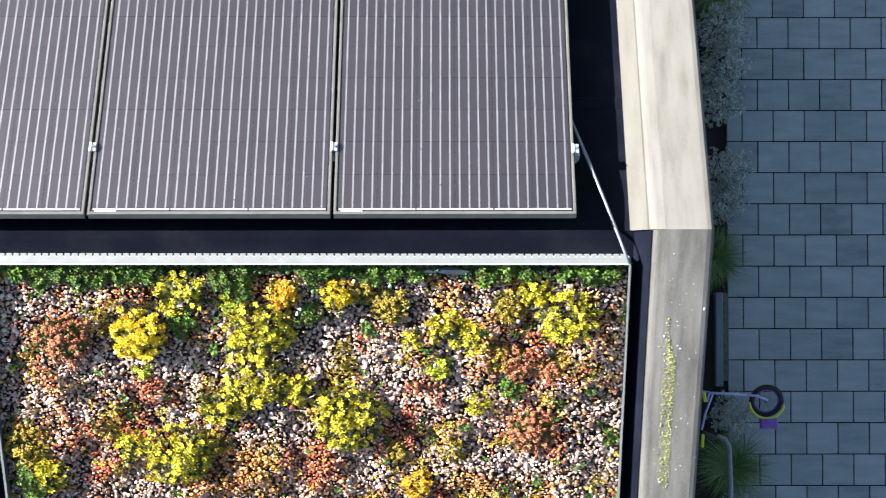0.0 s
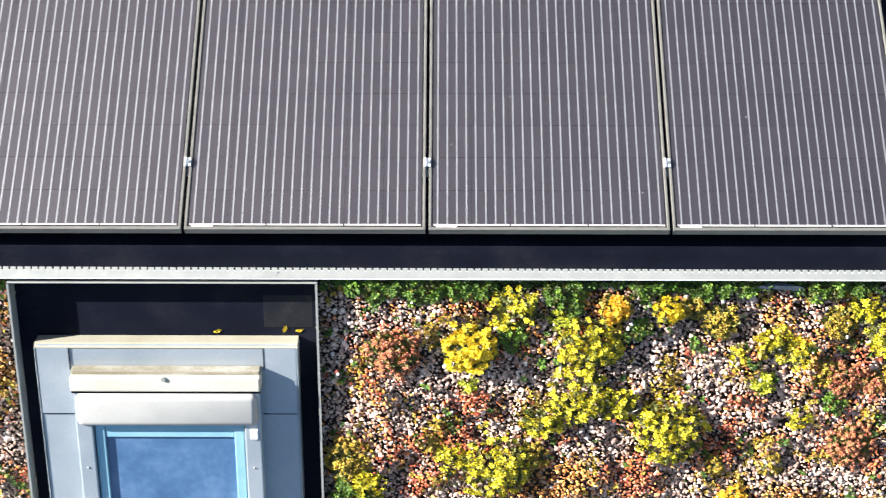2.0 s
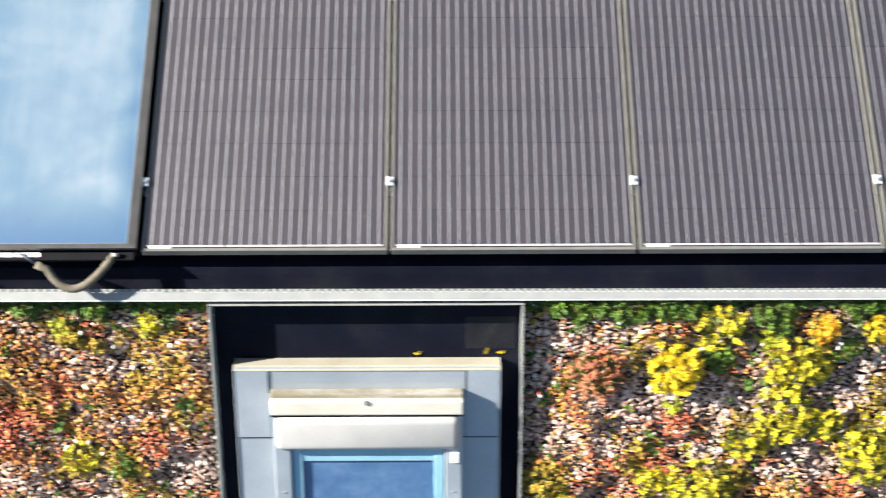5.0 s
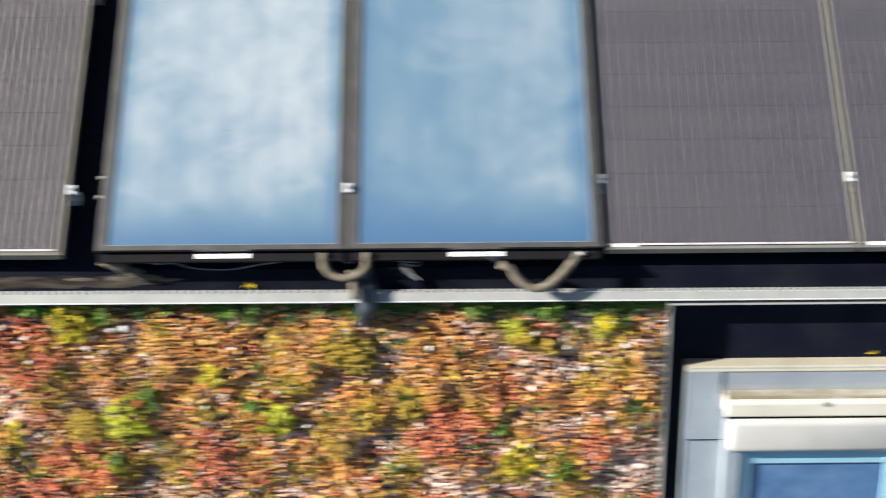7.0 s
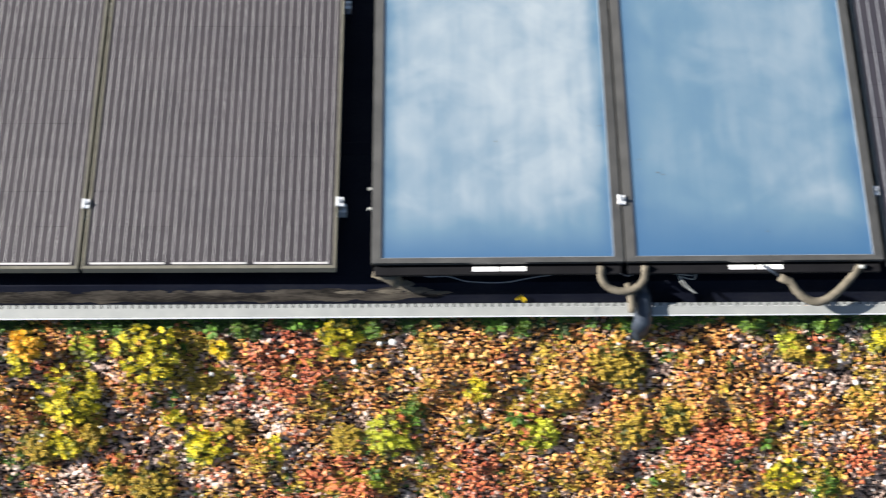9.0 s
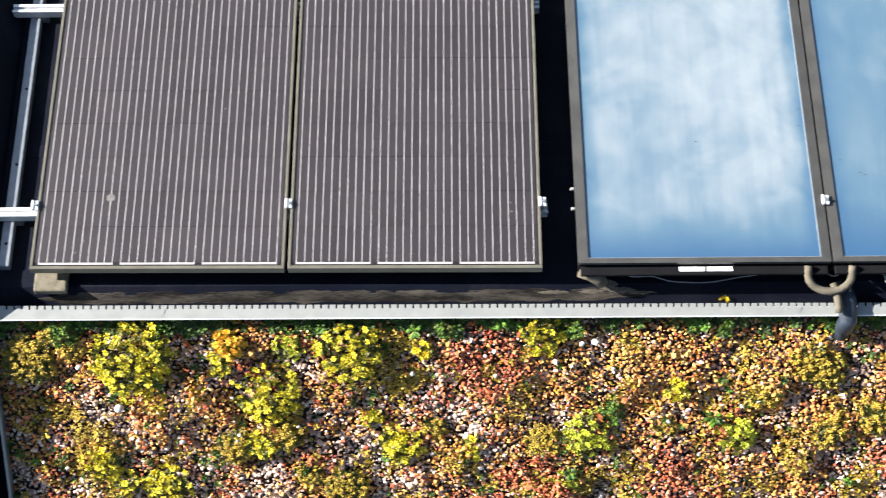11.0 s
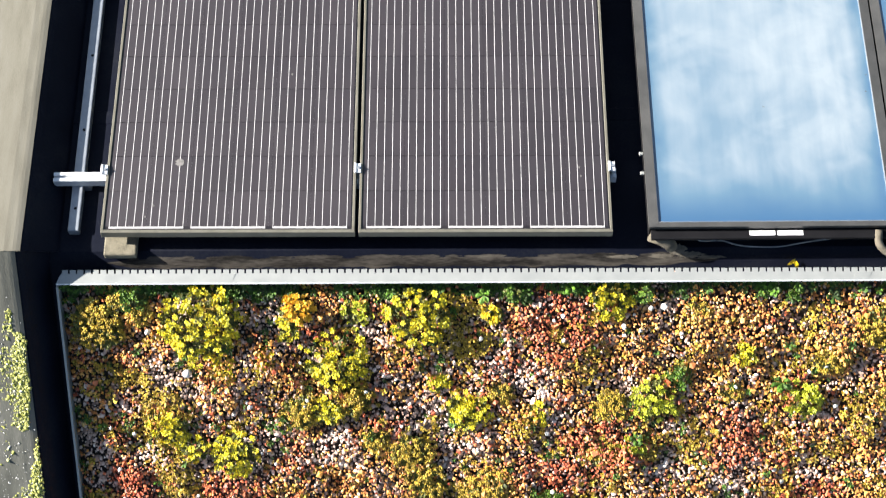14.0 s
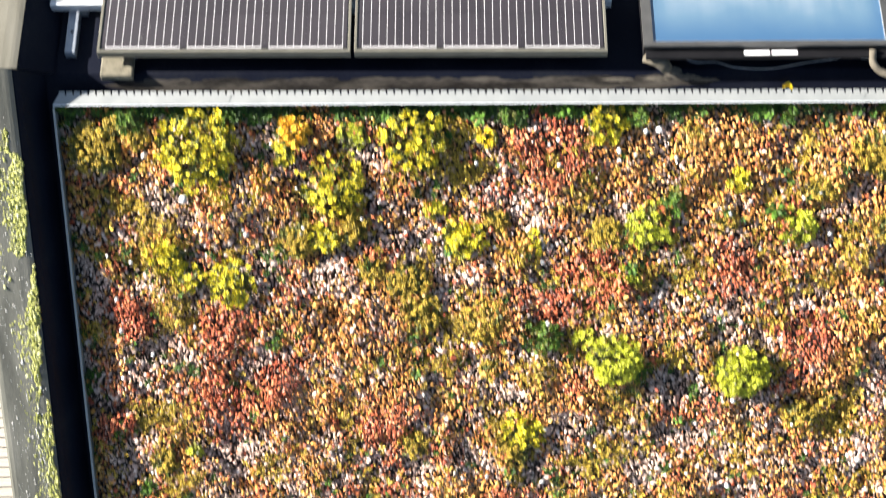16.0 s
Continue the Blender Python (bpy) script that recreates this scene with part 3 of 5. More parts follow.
def solar_panel(x, l, bars, bar_width, ribbon_gap, frame_mat, label, skew=0.0):
    """Framed panel of 6 x 10 cells; local origin at the lower left corner of its glass side."""
    w, h, t = 0.986, 1.65, 0.038
    p = holder("solar_panel", UP @ pose(x, l, H_PV, rz=skew), label, "solar panel", "solar panels on the roof")
    part("backsheet", box(0.012, w - 0.012, 0.012, h - 0.012, -0.012, -0.006), BACKSHEET, p)
    for x0, x1, y0, y1 in ((0, w, 0, 0.014), (0, w, h - 0.014, h), (0, 0.011, 0.014, h - 0.014), (w - 0.011, w, 0.014, h - 0.014)):
        part("frame_rail", box(x0, x1, y0, y1, -t, 0.0, 0.0015), frame_mat, p)
    cell = mesh_from(box(-0.0788, 0.0788, -0.078 if bars == 5 else -0.0788, 0.078 if bars == 5 else 0.0788, -0.0005, 0.0005), "cell", CELL_PALE if bars == 5 else CELL)
    bar = mesh_from(box(-bar_width / 2, bar_width / 2, 0.026, h - 0.04, -0.0003, 0.0003), "busbar", BUSBAR_FINE if bars == 5 else BUSBAR)
    ribbon = mesh_from(box(0.0, 0.318 - ribbon_gap, 0.0, 0.0085, -0.0004, 0.0004), "ribbon", BUSBAR_FINE)
    for i in range(6):
        for j in range(10):
            c = new("cell", cell)
            c.parent = p
            c.location = (0.0955 + 0.159 * i, 0.108 + 0.159 * j, -0.0048)
        for k in range(bars):
            c = new("busbar", bar)
            c.parent = p
            c.location = (0.0955 + 0.159 * i + 0.159 / bars * (k - (bars - 1) / 2), 0, -0.0038)
    for i in range(3):
        c = new("ribbon", ribbon)
        c.parent = p
        c.location = (0.016 + ribbon_gap / 2 + 0.318 * i, 0.0205, -0.0042)
    return p


H_PV = 0.121
first = solar_panel(3.007, 0.012, 4, 0.0056, 0.006, FRAME, "dark solar panel with wide silver busbars in a grey frame")
panels = [first]
for k in range(3):
    panels.append(copy_thing(first, UP @ pose(2.007 - k, 0.012, H_PV)))
end_panel = solar_panel(-3.118, 0.013, 5, 0.0028, 0.028, FRAME_DARK, "dark solar panel with fine silver busbars in a black frame", -0.33)
panels.append(end_panel)
panels.append(copy_thing(end_panel, UP @ pose(-4.118, 0.0188, H_PV, rz=-0.33)))
for p in panels[:4]:
    part("label", box(0.03, 0.115, 0.011, 0.0225, 0.0008, 0.0016), WHITE, p, "small white sticker on the frame")


def dropping(x, l, r, label):
    bm = bmesh.new()
    ring = [bm.verts.new((math.cos(k * math.pi / 9) * r * (1 + 0.35 * noise.noise((k * 1.7, x, l))), math.sin(k * math.pi / 9) * r * (1 + 0.35 * noise.noise((k * 1.7, l, x))), 0.0)) for k in range(18)]
    mid = bm.verts.new((0, 0, r * 0.06))
    for k in range(18):
        bm.faces.new((ring[k], ring[(k + 1) % 18], mid))
    return tagged(part("dropping", finish(bm, True), DUSTY, m=UP @ pose(x, l, H_PV - 0.0028)), label, "dropping", "specks on the panels")


for x, l in ((-1.08, 0.62), (-0.93, 0.46), (-0.86, 0.4), (-0.84, 0.39), (-0.45, 0.13), (-1.07, 0.7), (-1.5, 0.55)):
    tagged(part("speck", box(-0.0042, 0.0042, -0.0016, 0.0016, 0.0, 0.001, 0.0004), DUSTY, m=UP @ pose(x, l + 0.014, 0.1385)), "tiny white fleck on the collector glass", "fleck", "specks on the collectors")
dropping(-3.83, 0.335, 0.017, "dried grey bird dropping on a solar panel")
for x, l in ((-3.92, 0.14), (-3.95, 0.09), (-2.25, 0.3), (-2.245, 0.26), (3.36, 0.32), (3.44, 0.15), (3.35, 0.56), (2.89, 0.19), (2.1, 0.42), (1.65, 0.38), (1.25, 0.2), (0.9, 0.17), (2.35, 0.66), (0.42, 0.52), (-2.7, 0.5), (-3.4, 0.75), (2.6, 0.08), (0.62, 0.33)):
    dropping(x, l, 0.0042, "small pale speck on a solar panel")


def clamp(x, l, h, end=False):
    c = holder("panel_clamp", UP @ pose(x, l, h), "bright aluminium clamp holding a panel", "clamp", "panel clamps")
    part("plate", box(-0.014, 0.014, -0.021, 0.021, 0.0, 0.007, 0.0015), ALU_BRIGHT, c)
    part("lip", box(-0.014, -0.004, -0.021, 0.021, 0.007, 0.012, 0.0015), ALU_BRIGHT, c)
    part("leg", box(0.002, 0.011, -0.014, 0.014, -0.05 if not end else -0.09, 0.002), ALU_BRIGHT, c)
    bolt = bmesh.new()
    bmesh.ops.create_cone(bolt, cap_ends=True, segments=6, radius1=0.0065, radius2=0.0065, depth=0.008, matrix=Matrix.Translation((0.005, 0, 0.011)))
    part("bolt", finish(bolt), GALV, c)
    return c


L_CL = 0.329
for x in (1.0, 2.0, 3.0):
    clamp(x, L_CL, H_PV)
clamp(4.0, L_CL - 0.01, H_PV, True)
clamp(-3.125, L_CL - 0.03, H_PV)
clamp(-4.125, L_CL - 0.03, H_PV, True)
clamp(-2.122, L_CL - 0.03, H_PV, True)
clamp(-1.013, L_CL - 0.046, 0.147)
clamp(-0.004, L_CL, H_PV + 0.002)


def mount_rail(x0, x1, l, h, label):
    r = holder("mounting_rail", UP @ pose(0, l, h), label, "rail", "rails under the panels")
    prof = [(-0.02, -0.04), (0.02, -0.04), (0.02, 0.0), (0.007, 0.0), (0.007, -0.012), (-0.007, -0.012), (-0.007, 0.0), (-0.02, 0.0)]
    part("channel", extrude_profile(prof, x0, x1), ALU_BRIGHT, r)
    x = x0 + 0.12
    while x < x1 - 0.05:
        part("foot", box(x - 0.02, x + 0.02, -0.02, 0.02, -h - 0.001, -0.04, 0.002), GALV, r)
        x += 1.1
    return r


for l in (L_CL, 1.32):
    mount_rail(-0.02, 4.02, l, H_PV - 0.04, "aluminium channel rail carrying solar panels")
    mount_rail(-4.335, -2.1, l - 0.034, H_PV - 0.04, "aluminium channel rail whose end sticks out past the panel")
    mount_rail(-1.98, -0.03, l, 0.06, "aluminium channel rail carrying the collectors")

# perforated rail lying down the slope beside the panels
rail = holder("perforated_rail", UP @ pose(-4.245, 0.075, 0.0), "galvanised perforated steel rail lying on the membrane", "rail")
part("channel", box(-0.022, 0.022, 0.0, 2.6, 0.0, 0.038, 0.004, 2), GALV, rail)
hole_bm = bmesh.new()
bmesh.ops.create_cone(hole_bm, cap_ends=True, segments=12, radius1=0.0062, radius2=0.0062, depth=0.002)
hole = mesh_from(finish(hole_bm), "bolt_hole", GASKET)
for k in range(7):
    o = new("bolt_hole", hole)
    o.parent = rail
    o.location = (0, 0.1 + 0.365 * k, 0.0385)

# pale block under the end panel and thin stay wire by the verge
tagged(part("support_block", box(-4.118, -3.99, 0.02, 0.12, -0.002, 0.032, 0.006, 2), TIMBER, m=UP @ pose(0, -0.052, 0)), "pale timber block under the end panel", "block")
wire_a, wire_b = UP @ Vector((3.985, 0.5, 0.085)), LOW @ Vector((4.214, -0.108, 0.086))
wire_pts = [wire_a.lerp(wire_b, t / 8) + Vector((0, 0, 0.035 * math.sin(math.pi * t / 8))) for t in range(9)]
tagged(part("stay_wire", tube(wire_pts, 0.0065, 8), GALV), "bare metal stay wire beside the end panel", "wire")

# ---- solar thermal collectors ----


def collector(x0, w, absorber):
    h, t = 2.05, 0.085
    c = holder("thermal_collector", UP @ pose(x0 + w / 2, 0.0015, 0.146), "glazed thermal collector clouded inside by condensation", "solar collector", "thermal collectors")
    a = w / 2
    rim, side, y0 = 0.034, 0.037, 0.014
    part("tray", box(-a + 0.004, a - 0.004, y0 + 0.004, h - 0.004, -t, -0.021), GASKET, c)
    for pts in (((-a, y0), (a, y0), (a - side, rim), (-a + side, rim)), ((-a, h), (-a + side, h - rim), (a - side, h - rim), (a, h)), ((-a, y0), (-a + side, rim), (-a + side, h - rim), (-a, h)), ((a, y0), (a, h), (a - side, h - rim), (a - side, rim))):
        bm = bmesh.new()
        lo = [bm.verts.new((x, y, -0.02)) for x, y in pts]
        hi = [bm.verts.new((x, y, -0.005 if abs(x) > a - 0.001 or y in (y0, h) else -0.002)) for x, y in pts]
        bm.faces.new(hi)
        bm.faces.new(lo[::-1])
        for i in range(4):
            bm.faces.new((lo[i], lo[(i + 1) % 4], hi[(i + 1) % 4], hi[i]))
        part("frame_rail", finish(bm), COLLFRAME, c)
    seal = bmesh.new()
    for x_0, x_1, y_0, y_1 in ((-a + side - 0.001, a - side + 0.001, rim - 0.001, rim + 0.003), (-a + side - 0.001, -a + side + 0.003, rim, h - rim), (a - side - 0.003, a - side + 0.001, rim, h - rim)):
        box(x_0, x_1, y_0, y_1, -0.02, -0.004, bm=seal)
    part("seal", seal, GALV, c, "thin bright sealing strip")
    part("absorber", box(-a + side, a - side, rim, h - rim, -0.018, -0.009), absorber, c, "blue absorber glass clouded with condensation")
    part("front_ledge", box(-a + 0.01, a - 0.01, -0.022, y0 + 0.003, -0.05, -0.036, 0.002), GASKET, c)
    for lx in (-0.098, 0.01):
        part("label", box(lx, lx + 0.1, -0.009, 0.0105, -0.0355, -0.0345), WHITE, c, "white sticker on the collector's lower ledge")
    return c


collector(-1.994, 0.977, ABSORBERS[0])
collector(-1.009, 0.996, ABSORBERS[1])
for l in (0.30, 0.39):
    tagged(part("frame_bolt", box(-0.01, 0.006, -0.006, 0.006, -0.006, 0.006, 0.002), ALU, m=UP @ pose(-2.001, l - 0.035, 0.125)), "small bright bolt on the collector's side", "bolt", "collector bolts")

# ---- pipework between the collectors and the bed ----
u_pipe = holder("insulated_pipe", pose(0, -0.006, 0.04), "beige foam-insulated pipe bent under the collectors", "pipe", "collector pipes")
pts = [(-1.105, -0.285, 9.19), (-1.105, -0.305, 9.185)] + [tuple(p) for p in arc((-1.02, -0.32, 9.18), 0.085, 180, 360, 12, (1, 0, 0), (0, 0.75, 0.05))] + [(-0.935, -0.305, 9.185), (-0.935, -0.285, 9.19)]
part("bend", tube(pts, 0.015, 12, wobble=0.12), FOAM, u_pipe)
part("drop", tube([(-1.0, -0.355, 9.145), (-0.99, -0.4, 9.165), (-0.985, -0.445, 9.168), (-0.984, -0.465, 9.165)], 0.015, 12, wobble=0.1), FOAM, u_pipe)
# wide dark tube bent from the ridge down into the bed
sleeve = holder("pipe_sleeve", pose(0, 0, 0), "dark grey tube rising from the planted bed", "sleeve")
part("shaft", tube([(-0.95, -0.36, 9.12), (-0.94, -0.43, 9.16), (-0.935, -0.5, 9.15), (-0.943, -0.53, 9.12), (-0.946, -0.55, 9.06)], 0.037, 14), HOSE, sleeve)
part("collar", tube([(-0.955, -0.452, 9.166), (-0.925, -0.452, 9.166)], 0.013, 12), ALU, sleeve)
hose = holder("insulated_pipe", pose(0, -0.004, 0.04), "beige foam-insulated pipe hanging in a bow under the collector", "pipe", "collector pipes")
bow = [(-0.415, -0.335, 9.18), (-0.395, -0.345, 9.18)]
for i in range(13):
    u = i / 12
    bow.append((-0.375 + 0.275 * u, -0.35 - 0.105 * math.sin(math.pi * u ** 0.85) + 0.055 * u, 9.18 - 0.01 * math.sin(math.pi * u)))
part("foam", tube(bow, 0.0165, 12, wobble=0.12), FOAM, hose)
part("hose_clip", tube([(-0.096, -0.305, 9.19), (-0.096, -0.29, 9.19)], 0.0135, 12), ALU, hose)
part("bare_end", tube([(-0.48, -0.29, 9.19), (-0.40, -0.34, 9.182)], 0.006, 10), HOSE, hose)
stub = tagged(part("pipe_stub", tube([(-1.985, -0.302, 9.188), (-1.945, -0.317, 9.182), (-1.912, -0.333, 9.172), (-1.896, -0.348, 9.15)], 0.026, 12, wobble=0.12), FOAM), "beige insulated pipe stub at the collector's corner", "pipe")


def dirt_patch(x, y, rx, ry):
    """Thin irregular film of sand washed down to the edging."""
    bm = bmesh.new()
    ring = [bm.verts.new((math.cos(k * math.pi / 16) * rx * (1 + 0.6 * noise.noise((k * 0.9, x * 7, y))), math.sin(k * math.pi / 16) * ry * (1 + 0.6 * noise.noise((k * 1.1, y * 5, x))), 0)) for k in range(32)]
    mid = bm.verts.new((0, 0, 0.003))
    for k in range(32):
        bm.faces.new((ring[k], ring[(k + 1) % 32], mid))
    lx, ly = on_low(x, y)
    tagged(part("sand_patch", finish(bm, True), SAND, m=LOW @ pose(lx, ly, 0.004)), "thin patch of pale sand on the roof membrane", "sand", "sand by the pipe")


for x, y, rx, ry in ((-1.87, -0.385, 0.035, 0.022), (-1.82, -0.405, 0.05, 0.014), (-1.74, -0.415, 0.055, 0.008), (-1.93, -0.41, 0.05, 0.01), (-2.08, -0.412, 0.06, 0.008)):
    dirt_patch(x, y, rx, ry)


def cable(points, r, mat, label, category):
    fine = []
    pts = [Vector(p) for p in points]
    for i in range(len(pts) - 1):
        p0, p1, p2, p3 = pts[max(i - 1, 0)], pts[i], pts[i + 1], pts[min(i + 2, len(pts) - 1)]
        for k in range(6):
            t = k / 6
            fine.append(0.5 * (2 * p1 + (p2 - p0) * t + (2 * p0 - 5 * p1 + 4 * p2 - p3) * t * t + (3 * p1 - p0 - 3 * p2 + p3) * t ** 3))
    fine.append(pts[-1])
    return tagged(part(category.replace(" ", "_"), tube(fine, r, 6), mat), label, category)


cable([(-1.86, -0.3, 9.165), (-1.78, -0.325, 9.15), (-1.7, -0.325, 9.15), (-1.62, -0.345, 9.14), (-1.48, -0.35, 9.14), (-1.35, -0.33, 9.15), (-1.2, -0.315, 9.165), (-1.1, -0.32, 9.17)], 0.0022, GALV, "thin grey cable sagging under the collector", "cable")
for loop in (((-0.856, -0.322, 9.18), (-0.8, -0.316, 9.185), (-0.741, -0.315, 9.185), (-0.741, -0.344, 9.18), (-0.796, -0.333, 9.182)),
             ((-0.796, -0.333, 9.182), (-0.763, -0.372, 9.175), (-0.73, -0.399, 9.17)), ((-0.8, -0.33, 9.182), (-0.781, -0.366, 9.176), (-0.73, -0.401, 9.17)),
             ((-0.84, -0.318, 9.184), (-0.79, -0.326, 9.186), (-0.745, -0.33, 9.184))):
    cable(loop, 0.0024, ALU, "loose clear plastic tie end by the pipe", "cable tie")
cable([(-1.05, -0.3, 9.19), (-1.0, -0.33, 9.19), (-0.95, -0.31, 9.19), (-0.9, -0.308, 9.188)], 0.0022, GALV, "thin grey cable beside the pipe bend", "cable")

# ---- aluminium edging of the planted beds ----
BEDS = ((-4.305, 0.268), (1.538, 4.222))
L_TOP = -0.108                              # front lip of the ridge-side edging
# x, lip, back edge and height of the flange: the edging runs slightly askew to the ridge
EDGE = ((-4.305, -0.100, -0.067, 0.064), (0.268, -0.109, -0.083, 0.068), (4.222, -0.1125, -0.0905, 0.072))


def edge_at(x):
    k = 0 if x < EDGE[1][0] else 1
    u = (x - EDGE[k][0]) / (EDGE[k + 1][0] - EDGE[k][0])
    return [p + (q - p) * u for p, q in zip(EDGE[k], EDGE[k + 1])]


def swept(sections):
    """A strip through a row of cross-sections with the same number of corners."""
    bm = bmesh.new()
    rings = [[bm.verts.new(p) for p in sec] for sec in sections]
    for r0, r1 in zip(rings, rings[1:]):
        for k in range(len(r0)):
            bm.faces.new((r0[k], r0[(k + 1) % len(r0)], r1[(k + 1) % len(r0)], r1[k]))
    bm.faces.new(rings[0])
    bm.faces.new(rings[-1][::-1])
    return finish(bm)


edging = holder("ridge_edging", LOW, "bright aluminium gravel edging with slotted flange along the ridge", "edging")
part("lip", swept([[(x, lip - 0.005, 0.0), (x, lip, 0.0), (x, lip, 0.083), (x, lip - 0.005, 0.083)] for x, lip, back, hb in EDGE]), ALU_BRIGHT, edging)
part("flange", swept([[(x + (0.02 if x < -4 and q == back else 0), q, z) for q, z in ((lip, 0.077), (lip, 0.081), (back, hb), (back, hb - 0.004))] for x, lip, back, hb in EDGE]), ALU, edging)
tooth = mesh_from(extrude_profile([(-0.001, -0.003), (-0.001, 0.0003), (0.013, -0.007), (0.013, -0.011)], -0.0115, 0.0115), "tooth", ALU)
for k in range(283):
    o = new("tooth", tooth)
    o.parent = edging
    o.location = (-4.27 + 0.03 * k, *edge_at(-4.27 + 0.03 * k)[2:])
# overlapping joints between the lengths of edging
for xj in (-3.68, -1.19, 1.31):
    lip, back, hb = edge_at(xj)[1:]
    part("joint_plate", swept([[(xj + d + 0.016 * (q == back), q, z) for q, z in ((lip - 0.0055, 0.080), (lip - 0.0055, 0.0835), (back, hb + 0.0022), (back, hb - 0.002))] for d in (0.0, 0.06)]), ALU, edging)


def side_edging(x, s, y0, y1, label):
    e = holder("side_edging", LOW, label, "edging", "edgings of the beds")
    part("web", box(x - 0.0015, x + 0.0015, y0, y1, 0.0, 0.083), ALU, e)
    part("lip", box(min(x, x + s * 0.008), max(x, x + s * 0.008), y0, y1, 0.083, 0.085), ALU, e)
    return e


Y_END = -3.6
side_edging(BEDS[0][0], 1, Y_END, L_TOP - 0.006, "thin aluminium edging along the mossy verge")
side_edging(BEDS[0][1], -1, Y_END, L_TOP - 0.03, "thin aluminium edging beside the roof window")
side_edging(BEDS[1][0], 1, Y_END, L_TOP - 0.03, "thin aluminium edging beside the roof window")
side_edging(BEDS[1][1], -1, Y_END, L_TOP - 0.006, "thin aluminium edging along the grey verge")
tagged(part("window_edging", box(BEDS[0][1] - 0.008, BEDS[1][0] + 0.008, -0.136, -0.131, 0.0, 0.083, 0.001), ALU, m=LOW), "thin aluminium edging above the roof window", "edging")

# ---- roof window ----
win = holder("roof_window", LOW @ pose(0.9, 0, 0), "grey roof window with hood and glass painted sky blue, closed", "roof window")
B = 0.551                                   # half width of the flashing
part("flashing_pan", box(-B, B, -2.2, -0.42, 0.0, 0.085, 0.006, 2), ZINC, win, "grey metal flashing round the window")
part("top_upturn", extrude_profile([(-0.437, 0.0), (-0.437, 0.086), (-0.431, 0.089), (-0.424, 0.085), (-0.416, 0.068), (-0.416, 0.0)], -B - 0.002, B + 0.002), EDGE_CREAM, win, "pale upturned edge of the flashing")
for s in (-1, 1):
    part("side_upturn", box(min(s * B, s * (B + 0.003)), max(s * B, s * (B + 0.003)), -2.2, -0.43, 0.0, 0.09, 0.001), ZINC, win)
    part("corner_sheet", box(min(s * B * 0.99, s * 0.41), max(s * B * 0.99, s * 0.41), -0.749, -0.432, 0.085, 0.088, 0.001), ZINC, win)
    part("frame_cover", box(min(s * 0.322, s * 0.394), max(s * 0.322, s * 0.394), -2.1, -0.6, 0.085, 0.15, 0.006, 2), ZINC, win)
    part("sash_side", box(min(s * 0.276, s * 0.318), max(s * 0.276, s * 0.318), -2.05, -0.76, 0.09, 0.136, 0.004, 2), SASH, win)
part("top_cover", box(-0.4, 0.4, -0.602, -0.535, 0.085, 0.165, 0.008, 2), COVER, win, "pale metal cover above the hood")
part("top_ledge", box(-0.398, 0.398, -0.54, -0.515, 0.085, 0.135, 0.006, 2), STAINED, win, "brown-stained ledge above the cover")
bm = box(-0.385, 0.385, -0.77, -0.612, 0.1, 0.175, 0.03, 4)
part("hood", finish(bm, True), HOOD, win, "rounded grey metal hood")
part("hood_gap", box(-0.385, 0.385, -0.625, -0.6, 0.09, 0.13), GASKET, win)
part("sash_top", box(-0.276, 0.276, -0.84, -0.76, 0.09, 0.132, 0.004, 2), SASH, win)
part("glass", box(-0.275, 0.275, -2.05, -0.838, 0.105, 0.122), PANE, win, "window glass with the blue sky reflection put into its colour")
part("gasket", box(-0.322, 0.322, -2.08, -0.6, 0.086, 0.092), GASKET, win)
part("screw_cap", finish(tube([(-0.005, -0.539, 0.16), (-0.005, -0.539, 0.171)], 0.01, 12)), ALU, win)
part("vent_tag", box(0.348, 0.38, -0.835, -0.785, 0.15, 0.16, 0.003), WHITE, win)
for s in (-1, 1):
    for y in (-0.98, -1.4):
        part("screw", tube([(s * 0.357, y, 0.149), (s * 0.357, y, 0.153)], 0.005, 8), ALU, win)
for s in (-1, 1):
    part("seam", box(s * 0.41 - 0.002, s * 0.41 + 0.002, -0.535, -0.433, 0.084, 0.0895), GASKET, win)
    part("seam", box(min(s * B * 0.985, s * 0.4), max(s * B * 0.985, s * 0.4), -0.751, -0.747, 0.084, 0.0885), GASKET, win)
part("shadow_gap", box(-0.398, 0.398, -0.612, -0.604, 0.085, 0.155), GASKET, win)
part("membrane_patch", box(1.31, 1.515, -0.375, -0.225, -0.002, 0.0035, 0.001), PATCH, roof, m=LOW)
# fallen leaves caught above the flashing
for x, l, a in ((1.108, -0.392, 20), (1.395, -0.385, 70), (1.455, -0.388, 10), (-1.42, -0.06, 40), (-1.4, -0.07, 120)):
    bm = bmesh.new()
    tip = [bm.verts.new(p) for p in ((-0.018, 0, 0.0), (-0.006, -0.008, 0.004), (0.01, -0.007, 0.006), (0.02, 0, 0.003), (0.01, 0.008, 0.007), (-0.006, 0.008, 0.005))]
    bm.faces.new(tip)
    tagged(part("fallen_leaf", finish(bm), GOLD, m=LOW @ pose(x, l, 0.004 if l < -0.1 else 0.012, 12, 8, a)), "small yellow fallen leaf on the black membrane", "leaf", "fallen leaves")

